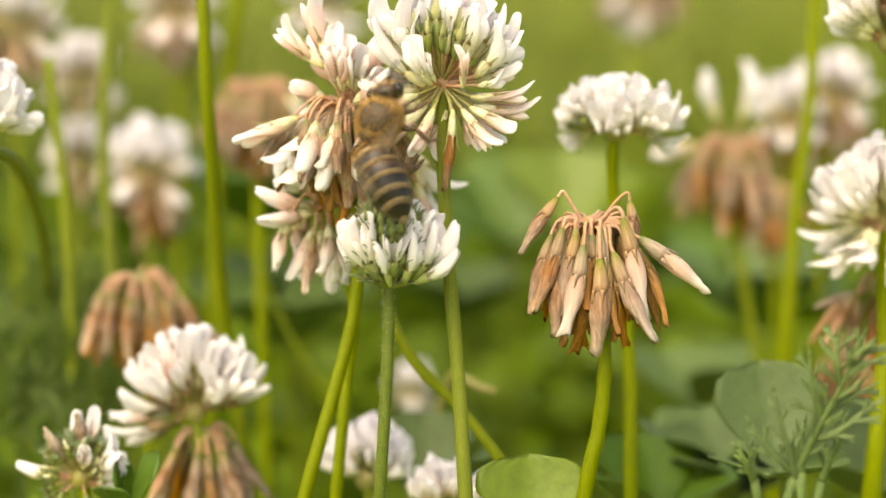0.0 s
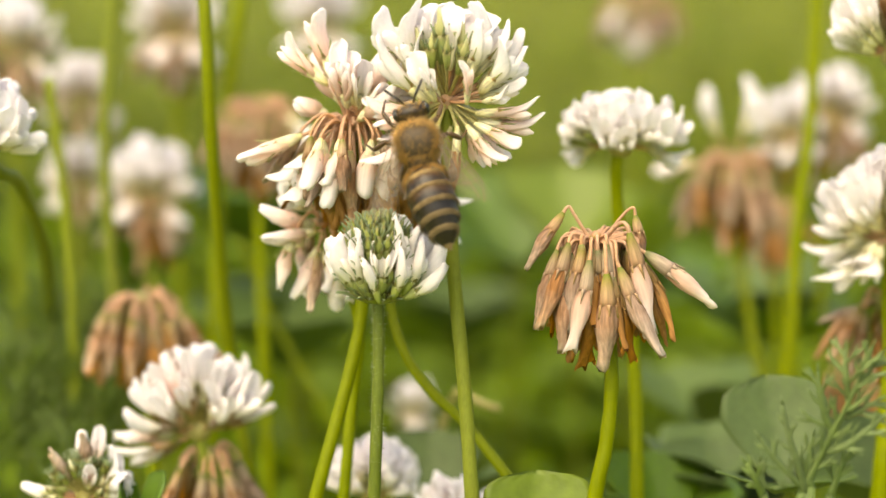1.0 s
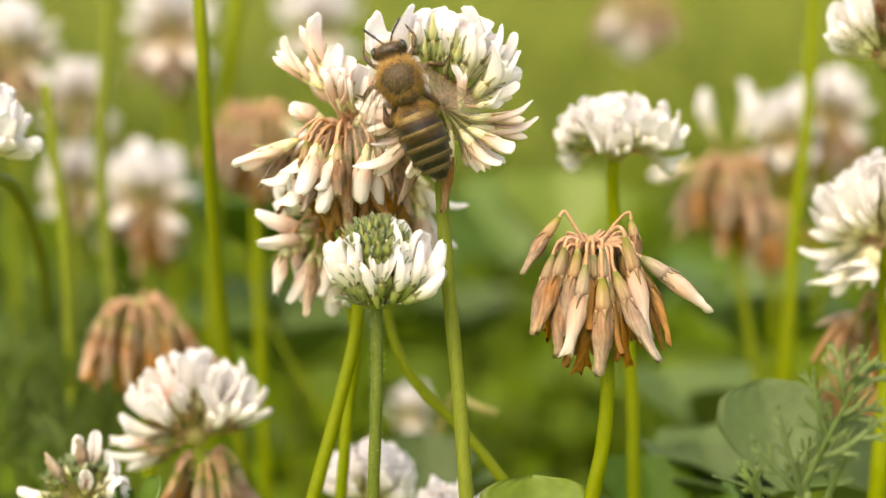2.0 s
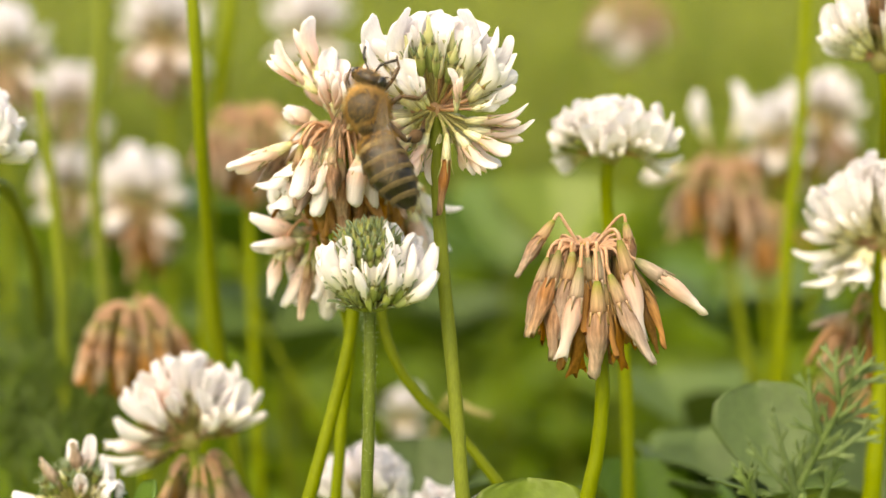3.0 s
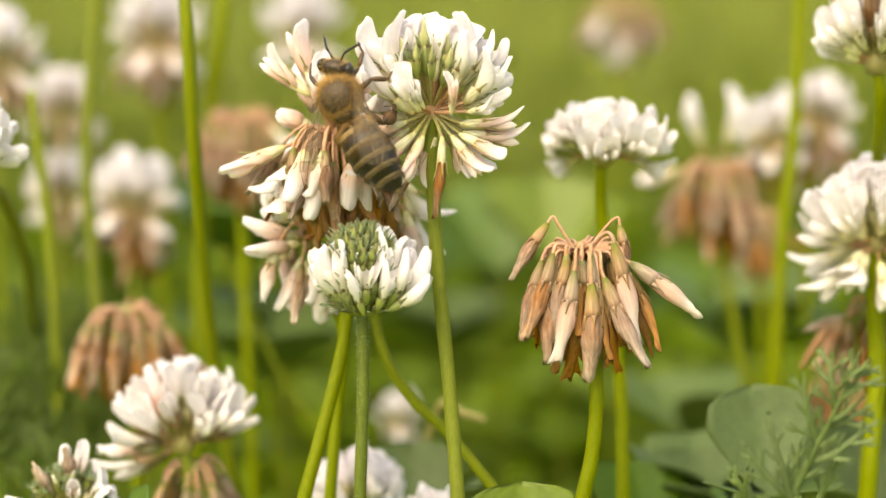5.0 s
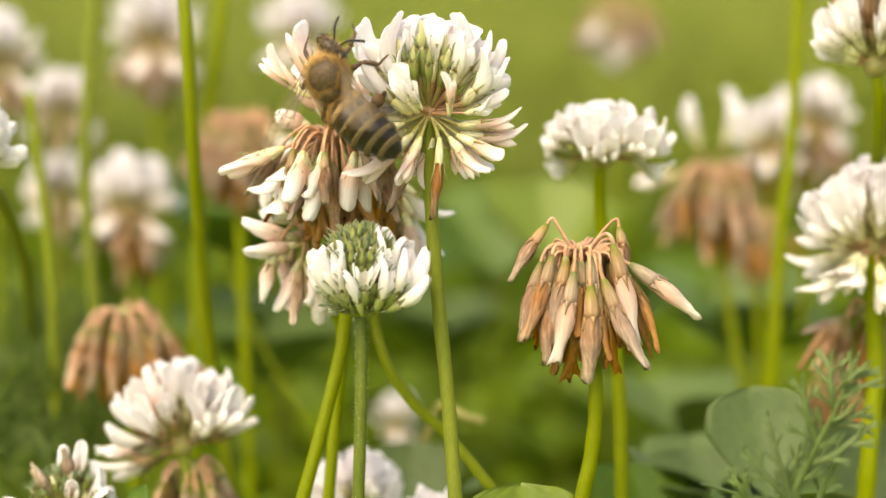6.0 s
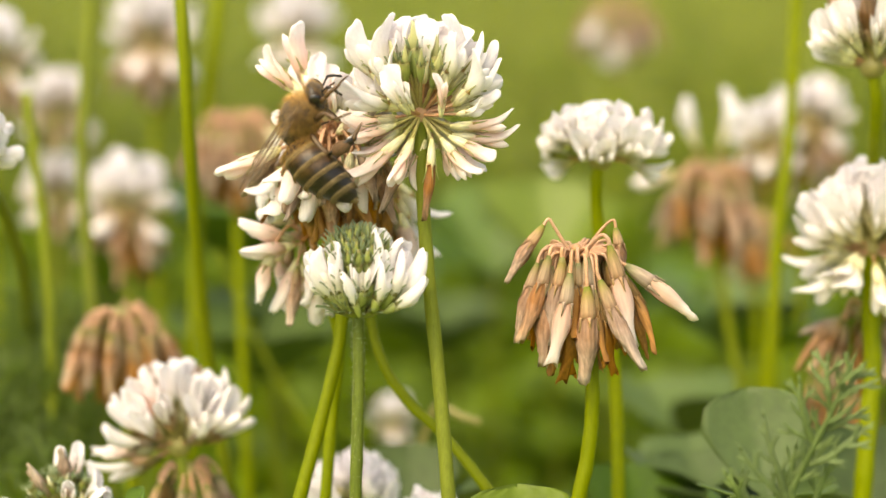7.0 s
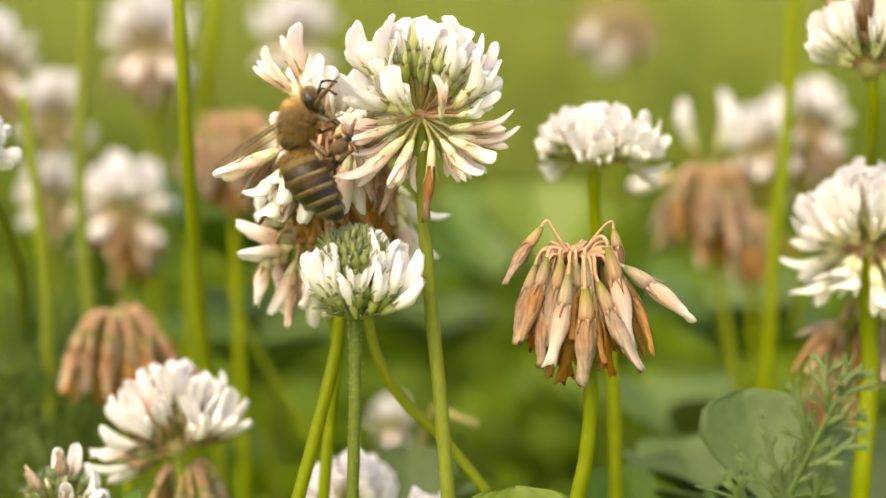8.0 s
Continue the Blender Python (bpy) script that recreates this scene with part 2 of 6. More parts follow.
# ---- geometry helpers ----
class Geo:
    """Gathers vertices and faces for one mesh."""

    def __init__(self):
        self.v, self.f, self.m = [], [], []

    def loft(self, rings, slot=0, cap=True, closed=True):
        n, s = len(rings[0]), len(self.v)
        for ring in rings:
            self.v.extend(tuple(p) for p in ring)
        for i in range(len(rings) - 1):
            for j in range(n if closed else n - 1):
                k = (j + 1) % n
                self.f.append((s + i * n + j, s + i * n + k, s + (i + 1) * n + k, s + (i + 1) * n + j))
                self.m.append(slot)
        if cap and closed:
            self.f.append(tuple(s + j for j in reversed(range(n))))
            self.f.append(tuple(s + (len(rings) - 1) * n + j for j in range(n)))
            self.m += [slot, slot]

    def tube(self, pts, radii, n=8, slot=0, flat=1.0):
        rings, side = [], None
        for i, p in enumerate(pts):
            d = (pts[min(i + 1, len(pts) - 1)] - pts[max(i - 1, 0)]).normalized()
            if side is None:
                side = d.orthogonal().normalized()
            side = (side - d * side.dot(d)).normalized()
            up = d.cross(side)
            r = radii[i] if isinstance(radii, (list, tuple)) else radii
            rings.append([p + (side * math.cos(q) + up * math.sin(q) * flat) * r for q in (2 * math.pi * j / n for j in range(n))])
        self.loft(rings, slot)

    def blob(self, c, r, n=14, m=9, slot=0, squeeze=None):
        rings = []
        for i in range(m + 1):
            q = math.pi * (0.02 + 0.96 * i / m)
            rings.append([Vector((c[0] + r[0] * math.sin(q) * math.cos(a), c[1] + r[1] * math.cos(q), c[2] + r[2] * math.sin(q) * math.sin(a)))
                          for a in (2 * math.pi * j / n for j in range(n))])
        self.loft(rings, slot)

    def spike(self, p, tip, w, slot=0):
        d = (tip - p).normalized()
        a = d.orthogonal().normalized() * w
        b = d.cross(a)
        s = len(self.v)
        self.v += [tuple(p + a), tuple(p - a * 0.5 + b * 0.87), tuple(p - a * 0.5 - b * 0.87), tuple(tip)]
        self.f += [(s, s + 1, s + 3), (s + 1, s + 2, s + 3), (s + 2, s, s + 3)]
        self.m += [slot] * 3

    def mesh(self, name, mats, smooth=True):
        me = bpy.data.meshes.new(name)
        me.from_pydata(self.v, [], self.f)
        for mt in mats:
            me.materials.append(mt)
        me.polygons.foreach_set("material_index", self.m)
        me.polygons.foreach_set("use_smooth", [smooth] * len(self.f))
        me.update()
        return me


def part(name, mesh, parent, label="", m=None):
    ob = new(name, mesh)
    ob.parent = parent
    if m is not None:
        ob.matrix_basis = m
    return tagged(ob, label)


def spline(pts, steps=6):
    """A smooth line through the points."""
    P = [Vector(p) for p in pts]
    P = [P[0] * 2 - P[1]] + P + [P[-1] * 2 - P[-2]]
    out = []
    for i in range(1, len(P) - 2):
        for k in range(steps):
            t = k / steps
            a, b, c, d = P[i - 1], P[i], P[i + 1], P[i + 2]
            out.append(0.5 * ((2 * b) + (c - a) * t + (2 * a - 5 * b + 4 * c - d) * t * t + (3 * b - a - 3 * c + d) * t ** 3))
    return out + [P[-2]]


def lerp(table, u):
    for (a, p), (b, q) in zip(table, table[1:]):
        if u <= b:
            return p + (q - p) * (u - a) / (b - a)
    return table[-1][1]


def aim(base, direction, up, s=1.0):
    """A pose whose z runs along direction, with y as near to up as can be."""
    z = Vector(direction).normalized()
    x = Vector(up).cross(z)
    x = x.normalized() if x.length > 1e-6 else z.orthogonal().normalized()
    y = z.cross(x)
    m = Matrix((x, y, z)).transposed().to_4x4()
    return Matrix.Translation(base) @ m @ Matrix.Scale(s, 4)


MM = 0.001


# ---- florets: shared meshes ----
BROAD = [(0, 0.36), (0.2, 0.56), (0.5, 0.84), (0.8, 1.04), (0.92, 1.0), (0.975, 0.78), (1.0, 0.42)]
FLAG = [(0, 0.38), (0.18, 0.52), (0.36, 0.78), (0.58, 0.98), (0.8, 1.06), (0.9, 1.04), (0.96, 0.92), (1.0, 0.64)]
BLUNT = [(0, 0.42), (0.18, 0.78), (0.42, 1.0), (0.66, 0.9), (0.86, 0.84), (0.95, 0.7), (1.0, 0.46)]
SPOON = [(0, 0.42), (0.2, 0.62), (0.4, 0.82), (0.55, 0.78), (0.72, 0.86), (0.86, 0.93), (0.95, 0.86), (1.0, 0.62)]


def banner(g, L, w, curl, rnd, slot=0, y0=0.0, wrap=2.4, n=9, steps=12, tight=0.0, width=BROAD):
    """A folded tongue-shaped petal with thickness, its back towards +y."""
    rings = []
    lean = rnd.uniform(-0.45, 0.45) * MM
    ph, pw = rnd.uniform(0, 6), rnd.uniform(0.03, 0.09)
    for i in range(steps):
        u = (i / (steps - 1)) ** 0.75
        a = lerp([(0, wrap), (0.45, 1.8 + tight), (0.8, 1.35 + tight), (1, 1.1 + tight)], u)
        half = w * lerp(width, u)
        R = half / math.sin(min(a, math.pi / 2))
        back = y0 + curl * max(0, u - 0.35) ** 2 * L
        z = u * L - abs(curl) * max(0, u - 0.6) ** 2 * L * 0.4
        t = 0.11 * MM * lerp([(0, 1.2), (0.9, 1.0), (1, 0.5)], u)
        ring = []
        for rr, order in ((R, 1), (max(R - t, R * 0.2), -1)):
            for j in range(n)[::order]:
                q = -a + 2 * a * j / (n - 1)
                dent = 1 - 0.12 * math.exp(-(q / 0.35) ** 2) * u + pw * u * math.sin(5 * q + ph + 4 * u)
                ring.append(Vector((rr * math.sin(q) + lean * u * u, back + rr * (math.cos(q) * dent - 0.12 - 0.3 * u), z + 0.12 * MM * math.cos(3 * q + 7 * u) * u)))
        rings.append(ring)
    g.loft(rings, slot)


def wing_petals(g, L, w, rnd, slot=0):
    for sx in (-1, 1):
        rings = []
        for i in range(8):
            u = i / 7
            h = w * lerp([(0, 0.3), (0.5, 0.55), (0.8, 0.62), (0.95, 0.4), (1, 0.1)], u)
            c = Vector((sx * (0.25 + 0.55 * u) * w, -(0.25 + 0.3 * u) * w, u * L))
            rings.append([c + Vector((0.32 * h * math.cos(q) * 1.2, h * math.sin(q), 0.25 * h * math.sin(q))) for q in (2 * math.pi * j / 8 for j in range(8))])
        g.loft(rings, slot)


def spindle(g, L, w, rnd, flare=0.5, crook=0.3, slot=0, wrinkle=0.12, n=9, steps=12):
    """A closed, limp corolla: swollen in the middle, pinched and frayed at the tip."""
    rings = []
    bx, by = rnd.uniform(-crook, crook), rnd.uniform(-crook, crook)
    ph = rnd.uniform(0, 6)
    for i in range(steps):
        u = i / (steps - 1)
        r = w * lerp([(0, 0.45), (0.2, 0.6), (0.33, 0.8), (0.45, 0.88), (0.58, 0.8), (0.72, 0.55), (0.87, 0.46), (1.0, flare * 0.62)], u)
        c = Vector((bx * u * u * L * 0.35, by * u * u * L * 0.35, u * L))
        rings.append([c + Vector((r * math.cos(q), r * 0.8 * math.sin(q), 0.3 * MM * math.sin(2 * q + ph) * (u > 0.9))) * (1 + wrinkle * math.sin(4 * q + ph + 5 * u))
                      if u < 0.9 else c + Vector((r * math.cos(q) * 1.1, r * 0.45 * math.sin(q), 0.35 * MM * math.sin(2 * q + ph)))
                      for q in (2 * math.pi * j / n for j in range(n))])
    g.loft(rings, slot)


def calyx_geo(g, L, w, rnd, slot=0, tooth=1.5, spread=0.25, steps=6):
    rings = []
    for i in range(steps):
        u = i / (steps - 1)
        r = w * lerp([(0, 0.36), (0.25, 0.72), (0.6, 0.95), (1, 1.06)], u)
        rings.append([Vector((r * math.cos(q), r * math.sin(q), u * L)) * (1 + 0.04 * math.cos(5 * q)) for q in (2 * math.pi * j / 10 for j in range(10))])
    g.loft(rings, slot)
    for k in range(5):
        q = 2 * math.pi * (k + 0.25) / 5
        d = Vector((math.cos(q), math.sin(q), 0))
        s = Vector((-d.y, d.x, 0))
        l = tooth * MM * rnd.uniform(0.8, 1.15)
        rr = []
        for u, hw in ((0, 0.24), (0.4, 0.13), (0.75, 0.07), (1, 0.015)):
            c = d * (w * 1.06 + spread * l * u * u) + Vector((0, 0, L * 0.97 + l * u))
            hw *= MM
            rr.append([c + s * hw, c + d * 0.09 * MM, c - s * hw, c - d * 0.07 * MM])
        g.loft(rr, slot)


VARIANTS = 5
FLORETS, CALYCES, WHOLE = {}, {}, {}
for k in range(VARIANTS):
    rnd = random.Random(100 + k)
    for kind, mat in (("open", petal_white), ("pink", petal_pink), ("bud", petal_bud), ("faded", petal_faded), ("brown", petal_brown), ("tip", calyx_bud), ("slim", petal_white), ("crown", petal_bud), ("late", petal_pink), ("calyx", calyx_bud), ("thin", petal_white), ("young", petal_white),
                      ("flag", petal_white), ("pinkflag", petal_pink), ("wilt", petal_faded), ("blanched", petal_blanched)):
        g = Geo()
        if kind == "open":
            banner(g, rnd.uniform(5.8, 7.0) * MM, rnd.uniform(0.98, 1.28) * MM, rnd.uniform(-0.3, 0.9), rnd, tight=rnd.choice((0.0, 0.15, 0.4)))
            wing_petals(g, rnd.uniform(4.2, 4.9) * MM, 1.35 * MM, rnd)
        elif kind == "slim":
            banner(g, rnd.uniform(5.8, 6.6) * MM, rnd.uniform(0.7, 0.86) * MM, rnd.uniform(-0.1, 0.5), rnd, wrap=2.8, tight=0.55)
            wing_petals(g, 3.6 * MM, 0.62 * MM, rnd)
        elif kind == "pink":
            banner(g, rnd.uniform(4.9, 6.0) * MM, rnd.uniform(1.15, 1.5) * MM, rnd.uniform(-0.4, 0.8), rnd, wrap=2.8, tight=rnd.choice((0.1, 0.3)), width=BLUNT)
            wing_petals(g, rnd.uniform(4.2, 5.2) * MM, 1.15 * MM, rnd)
        elif kind == "late":
            if k % 2:
                spindle(g, rnd.uniform(5.6, 6.6) * MM, 1.15 * MM, rnd, flare=1.1, crook=0.6, wrinkle=0.14)
            else:
                banner(g, rnd.uniform(5.4, 6.6) * MM, rnd.uniform(1.05, 1.3) * MM, rnd.uniform(-0.6, 0.5), rnd, wrap=2.9, tight=0.3, width=BLUNT)
            wing_petals(g, rnd.uniform(4.4, 5.2) * MM, 0.85 * MM, rnd)
        elif kind == "thin":
            banner(g, rnd.uniform(5.6, 7.0) * MM, rnd.uniform(0.68, 0.85) * MM, rnd.uniform(-0.3, 0.6), rnd, wrap=2.8, tight=0.45)
            wing_petals(g, 4.2 * MM, 0.5 * MM, rnd)
        elif kind == "young":
            banner(g, rnd.uniform(5.2, 6.2) * MM, rnd.uniform(0.95, 1.15) * MM, rnd.uniform(-0.3, 0.4), rnd, wrap=2.8, tight=0.2, width=FLAG)
            wing_petals(g, 3.8 * MM, 0.7 * MM, rnd)
        elif kind == "flag":
            banner(g, rnd.uniform(4.7, 5.1) * MM, rnd.uniform(1.2, 1.4) * MM, rnd.uniform(-0.1, 0.9), rnd, wrap=2.6, tight=rnd.choice((-0.4, -0.2, 0.0)), width=FLAG, n=11, steps=14)
            wing_petals(g, rnd.uniform(3.5, 4.1) * MM, 0.95 * MM, rnd)
        elif kind == "pinkflag":
            banner(g, rnd.uniform(4.6, 5.1) * MM, rnd.uniform(1.15, 1.3) * MM, rnd.uniform(-0.3, 0.9), rnd, wrap=2.9, tight=rnd.choice((-0.25, -0.1, 0.1)), width=SPOON, n=11, steps=14)
            wing_petals(g, rnd.uniform(3.8, 4.5) * MM, 0.85 * MM, rnd)
        elif kind == "wilt":
            spindle(g, rnd.uniform(5.0, 5.6) * MM, 0.95 * MM, rnd, flare=0.6, crook=0.4, wrinkle=0.08)
        elif kind == "blanched":
            spindle(g, rnd.uniform(6.2, 6.8) * MM, rnd.uniform(0.98, 1.1) * MM, rnd, flare=1.0, crook=0.3, wrinkle=0.08)
        elif kind == "calyx":
            spindle(g, 1.6 * MM, 0.32 * MM, rnd, flare=0.3, crook=0.1, wrinkle=0.03)
        elif kind == "crown":
            spindle(g, rnd.uniform(2.4, 3.0) * MM, 0.46 * MM, rnd, flare=0.6, crook=0.2, wrinkle=0.05)
        elif kind == "bud":
            spindle(g, rnd.uniform(4.0, 5.0) * MM, 0.85 * MM, rnd, flare=0.7, crook=0.2, wrinkle=0.04)
        elif kind == "tip":
            spindle(g, 2.2 * MM, 0.5 * MM, rnd, flare=0.5, crook=0.2, wrinkle=0.04)
        elif kind == "faded":
            spindle(g, rnd.uniform(6.2, 7.2) * MM, rnd.uniform(0.98, 1.15) * MM, rnd, flare=0.75, crook=0.4, wrinkle=rnd.uniform(0.12, 0.24))
        else:
            spindle(g, rnd.uniform(5.8, 7.4) * MM, rnd.uniform(0.75, 1.05) * MM, rnd, flare=0.9, crook=0.8, wrinkle=0.24)
        FLORETS[kind, k] = g.mesh(kind + "_corolla", [mat])
    for kind, mat, L, w, tooth, spread in (("fresh", calyx_green, 2.2, 0.62, 1.5, 0.36), ("bud", calyx_bud, 2.1, 0.46, 1.7, 0.3), ("old", calyx_old, 2.7, 0.6, 1.3, 0.12), ("dry", calyx_dry, 2.5, 0.6, 1.2, 0.15), ("crown", calyx_bud, 2.4, 0.56, 1.0, 0.25)):
        g = Geo()
        calyx_geo(g, L * MM, w * MM, rnd, tooth=tooth, spread=spread)
        CALYCES[kind, k] = g.mesh(kind + "_calyx", [mat])
KIND_CALYX = dict(flag="fresh", pinkflag="fresh", wilt="fresh", blanched="old", young="bud", thin="old", crown="crown", late="fresh", calyx="bud", open="fresh", slim="fresh", pink="fresh", bud="bud", tip="bud", faded="old", brown="dry")


def whole(kind, k):
    """Corolla and calyx in one mesh, for heads that stand far off."""
    if (kind, k) not in WHOLE:
        a, b = FLORETS[kind, k], CALYCES[KIND_CALYX[kind], k]
        g = Geo()
        for me, slot, dz in ((a, 0, 1.4 * MM), (b, 1, 0)):
            s = len(g.v)
            g.v += [(v.co.x, v.co.y, v.co.z + dz) for v in me.vertices]
            g.f += [tuple(s + i for i in p.vertices) for p in me.polygons]
            g.m += [slot] * len(me.polygons)
        WHOLE[kind, k] = g.mesh(kind + "_floret", [a.materials[0], b.materials[0]])
    return WHOLE[kind, k]


R, U, T = Vector((1, 0, 0)), Vector((0, 0, 1)), Vector((0, -1, 0))


def to_ground(path):
    """Carries a stem on from its last two places to the soil, in short steps."""
    p, d = path[-1].copy(), path[-1] - path[-2]
    d = Vector((d.x * 0.9, d.y * 0.5, min(d.z, -0.004)))
    d *= 0.011 / d.length
    out = []
    while p.z + d.z > 0.002:
        p = p + d
        out.append(p)
        d = Vector((d.x * 0.8, d.y * 0.8, -math.sqrt(max(1e-6, 0.011 ** 2 - 0.64 * (d.x ** 2 + d.y ** 2)))))
    return out + [Vector((p.x + d.x * 0.5, p.y + d.y * 0.5, 0))]


def clover(label, group, path, radius, florets, near=True, hairy=False, seed=0, name="clover_flower", stem_mat=None, core=None, core_mat=None):
    """One flowering stalk. path: places along the stem from the head down to the ground; florets: (start, base, direction, kind, size, pedicel)."""
    rnd = random.Random(seed)
    path = [Vector(p) for p in path]
    down = to_ground(path)
    foot = down[-1]
    thing = new(name)
    thing.location = foot
    tagged(thing, label, "clover flower", group)
    pts = spline([p - foot for p in path + down], 6)
    g = Geo()
    g.tube(pts, [radius * (0.9 + 0.25 * i / len(pts)) * (1 + 0.03 * math.sin(i * 1.3)) for i in range(len(pts))], 12 if near else 8)
    stem = part("stem", g.mesh("stem", [stem_mat or stem_green]), thing)
    if hairy:
        h = Geo()
        for i in range(900):
            u = rnd.random() ** 1.3 * 0.55 * (len(pts) - 1)
            j = int(u)
            p = pts[j].lerp(pts[j + 1], u - j)
            q = Vector((rnd.gauss(0, 1), rnd.gauss(0, 1), rnd.gauss(0, 0.35))).normalized()
            h.spike(p + q * radius * 0.85, p + q * (radius + rnd.uniform(0.15, 0.45) * MM), 0.018 * MM)
        part("hair", h.mesh("stem_hair", [stem_hair]), stem, "fine pale hairs on the stem")
    head = path[0] - foot
    if core:
        g = Geo()
        g.blob((0, 0, 0), core)
        part("receptacle", g.mesh("receptacle", [core_mat or pedicel_green]), thing, m=Matrix.Translation(head))
    for start, base, direction, kind, size, ped in florets:
        k = rnd.randrange(VARIANTS)
        base, direction = head + Vector(base), Vector(direction).normalized()
        hint = U if abs(direction.z) < 0.93 else (base - head) * (-1 if direction.z > 0 else 1) + Vector((1e-5, 0, 0))
        turn = Matrix.Rotation(rnd.gauss(0, 0.35), 4, "Z")
        size, wide = size if isinstance(size, tuple) else (size, 1.0)
        m = aim(base, direction, hint, size) @ turn @ Matrix.Diagonal((wide / size ** 0.5 * rnd.uniform(0.9, 1.08), wide / size ** 0.5 * rnd.uniform(0.88, 1.08), 1, 1))
        if near:
            fl = part("floret", FLORETS[kind, k], thing, m=m @ Matrix.Translation((0, 0, 1.4 * MM)))
            part("calyx", CALYCES[KIND_CALYX[kind], k], fl, m=Matrix.Translation((0, 0, -1.4 * MM)))
        else:
            part("floret", whole(kind, k), thing, m=m)
        if ped:
            s = head + Vector(start)
            mid = s.lerp(base, 0.45) + Vector(ped[1]) if len(ped) > 1 else s.lerp(base, 0.5)
            g = Geo()
            line = spline([s, mid, base - direction * 0.7 * MM, base + direction * 0.3 * MM], 5) if len(ped) > 1 else spline([s, mid, base + direction * 0.3 * MM], 4)
            g.tube(line, [0.2 * MM * size ** 0.5 * (1.15 - 0.3 * math.sin(3.1 * i / len(line))) for i in range(len(line))], 6)
            part("pedicel", g.mesh("pedicel", [ped[0]]), thing)
    return thing


def globe(rnd, n, kinds, reach=2.4, lo=-60, hi=90, size=(0.85, 1.05), red=True):
    """Florets all round a head: kinds is a list of (elevation, kind) steps from the bottom up."""
    out = []
    for i in range(n):
        el = lo + (hi - lo) * ((i + 0.5) / n) ** 0.9 + rnd.gauss(0, 4)
        az = i * 137.5 + rnd.gauss(0, 8)
        d = Vector((math.cos(radians(az)) * math.cos(radians(el)), math.sin(radians(az)) * math.cos(radians(el)), math.sin(radians(el))))
        kind = [k for e, k in kinds if el >= e][-1] if el >= kinds[0][0] else kinds[0][1]
        r = reach * MM * rnd.uniform(0.85, 1.1)
        dd = d + Vector((rnd.gauss(0, 0.12), rnd.gauss(0, 0.12), 0.3 if el > -5 else -0.45))
        out.append(((0, 0, 0), d * r, dd, kind, rnd.uniform(*size), (pedicel_red if el < 25 and red else pedicel_green,)))
    return out


def drooped(rnd, n, outer=5.2, lean=14, brown=0.4, size=(0.85, 1.05), kinds=("faded", "brown"), az0=0.0, keep=None, late=0.0, rise=1.0):
    """Florets hanging all round a spent head on arched stalks, the inner ones lower and browner."""
    out = []
    for i in range(n):
        layer = i % 4
        az = az0 + i * 137.5 + rnd.gauss(0, 8)
        r = outer * MM * (1.0, 0.86, 0.68, 0.45)[layer] * rnd.uniform(0.88, 1.1)
        drop = (0.9, 1.8, 2.8, 4.0)[layer] * MM * rnd.uniform(0.5, 1.4) * outer / 5
        h = Vector((math.cos(radians(az)), math.sin(radians(az)), 0))
        if keep and not keep(h):
            continue
        base = h * r + Vector((0, 0, -drop))
        splay = math.tan(radians(lean * rnd.uniform(0.0, 1.7) * (1.0, 0.9, 0.7, 0.5)[layer]))
        d = Vector((0, 0, -1)) + h * splay + Vector((rnd.gauss(0, 0.08), rnd.gauss(0, 0.08), 0))
        kind = kinds[1] if rnd.random() < brown * (0.3, 0.7, 1.3, 2.0)[layer] else kinds[0]
        if layer <= 1 and rnd.random() < late:
            kind = "late"
        start = Vector((0, 0, (-0.6, -1.0, -1.5, -2.2)[layer] * MM))
        arch = h * r * rnd.uniform(0.02, 0.14) * (1 if rise == 1 else 2.6) + Vector((0, 0, drop * 0.5 + rise * rnd.uniform(0.9, 1.9) * MM * (1.0, 0.9, 0.75, 0.6)[layer]))
        out.append((start, base, d, kind, rnd.uniform(*size), (pedicel_red, arch)))
    return out


# ---- ground ----
def build_ground():
    g = Geo()
    n = 40
    xs = [-60 * (1 - 2 * i / n) for i in range(n + 1)]
    ys = [-20 + 140 * i / n for i in range(n + 1)]
    g.loft([[Vector((x, y, -0.004 + 0.004 * math.sin(x * 1.7) * math.cos(y * 1.3))) for x in xs] for y in ys], closed=False)
    tagged(new("ground", g.mesh("ground", [soil])), "mossy green meadow ground under clover and grass", "ground", kind="structure")


build_ground()


# ---- foreground clover heads ----
LENGTH = dict(flag=6.9, pinkflag=6.3, crown=4.4, wilt=6.7, young=7.1, faded=8.1, blanched=7.9, brown=8.0)
LEAN_UP, LEAN_NEAR = Vector((0, 0.135, 0.991)), Vector((0, -0.991, 0.135))


def spot(x, z, y):
    """Millimetres from a head's middle: x aside, z up and y towards the open side of the meadow."""
    return (R * x + LEAN_UP * z + LEAN_NEAR * y) * MM


def placed(entries, ped, bow=None, start=(0, 0, 0)):
    """Florets set one by one: foot and tip (x, z, y in millimetres), width, kind."""
    out = []
    for bx, bz, by, tx, tz, ty, w, kind in entries:
        base, tip = spot(bx, bz, by), spot(tx, tz, ty)
        size = (tip - base).length / (LENGTH[kind] * MM)
        stalk_of = (ped, bow(base)) if bow else (ped,)
        out.append((start, base, tip - base, kind, (size, w), stalk_of))
    return out


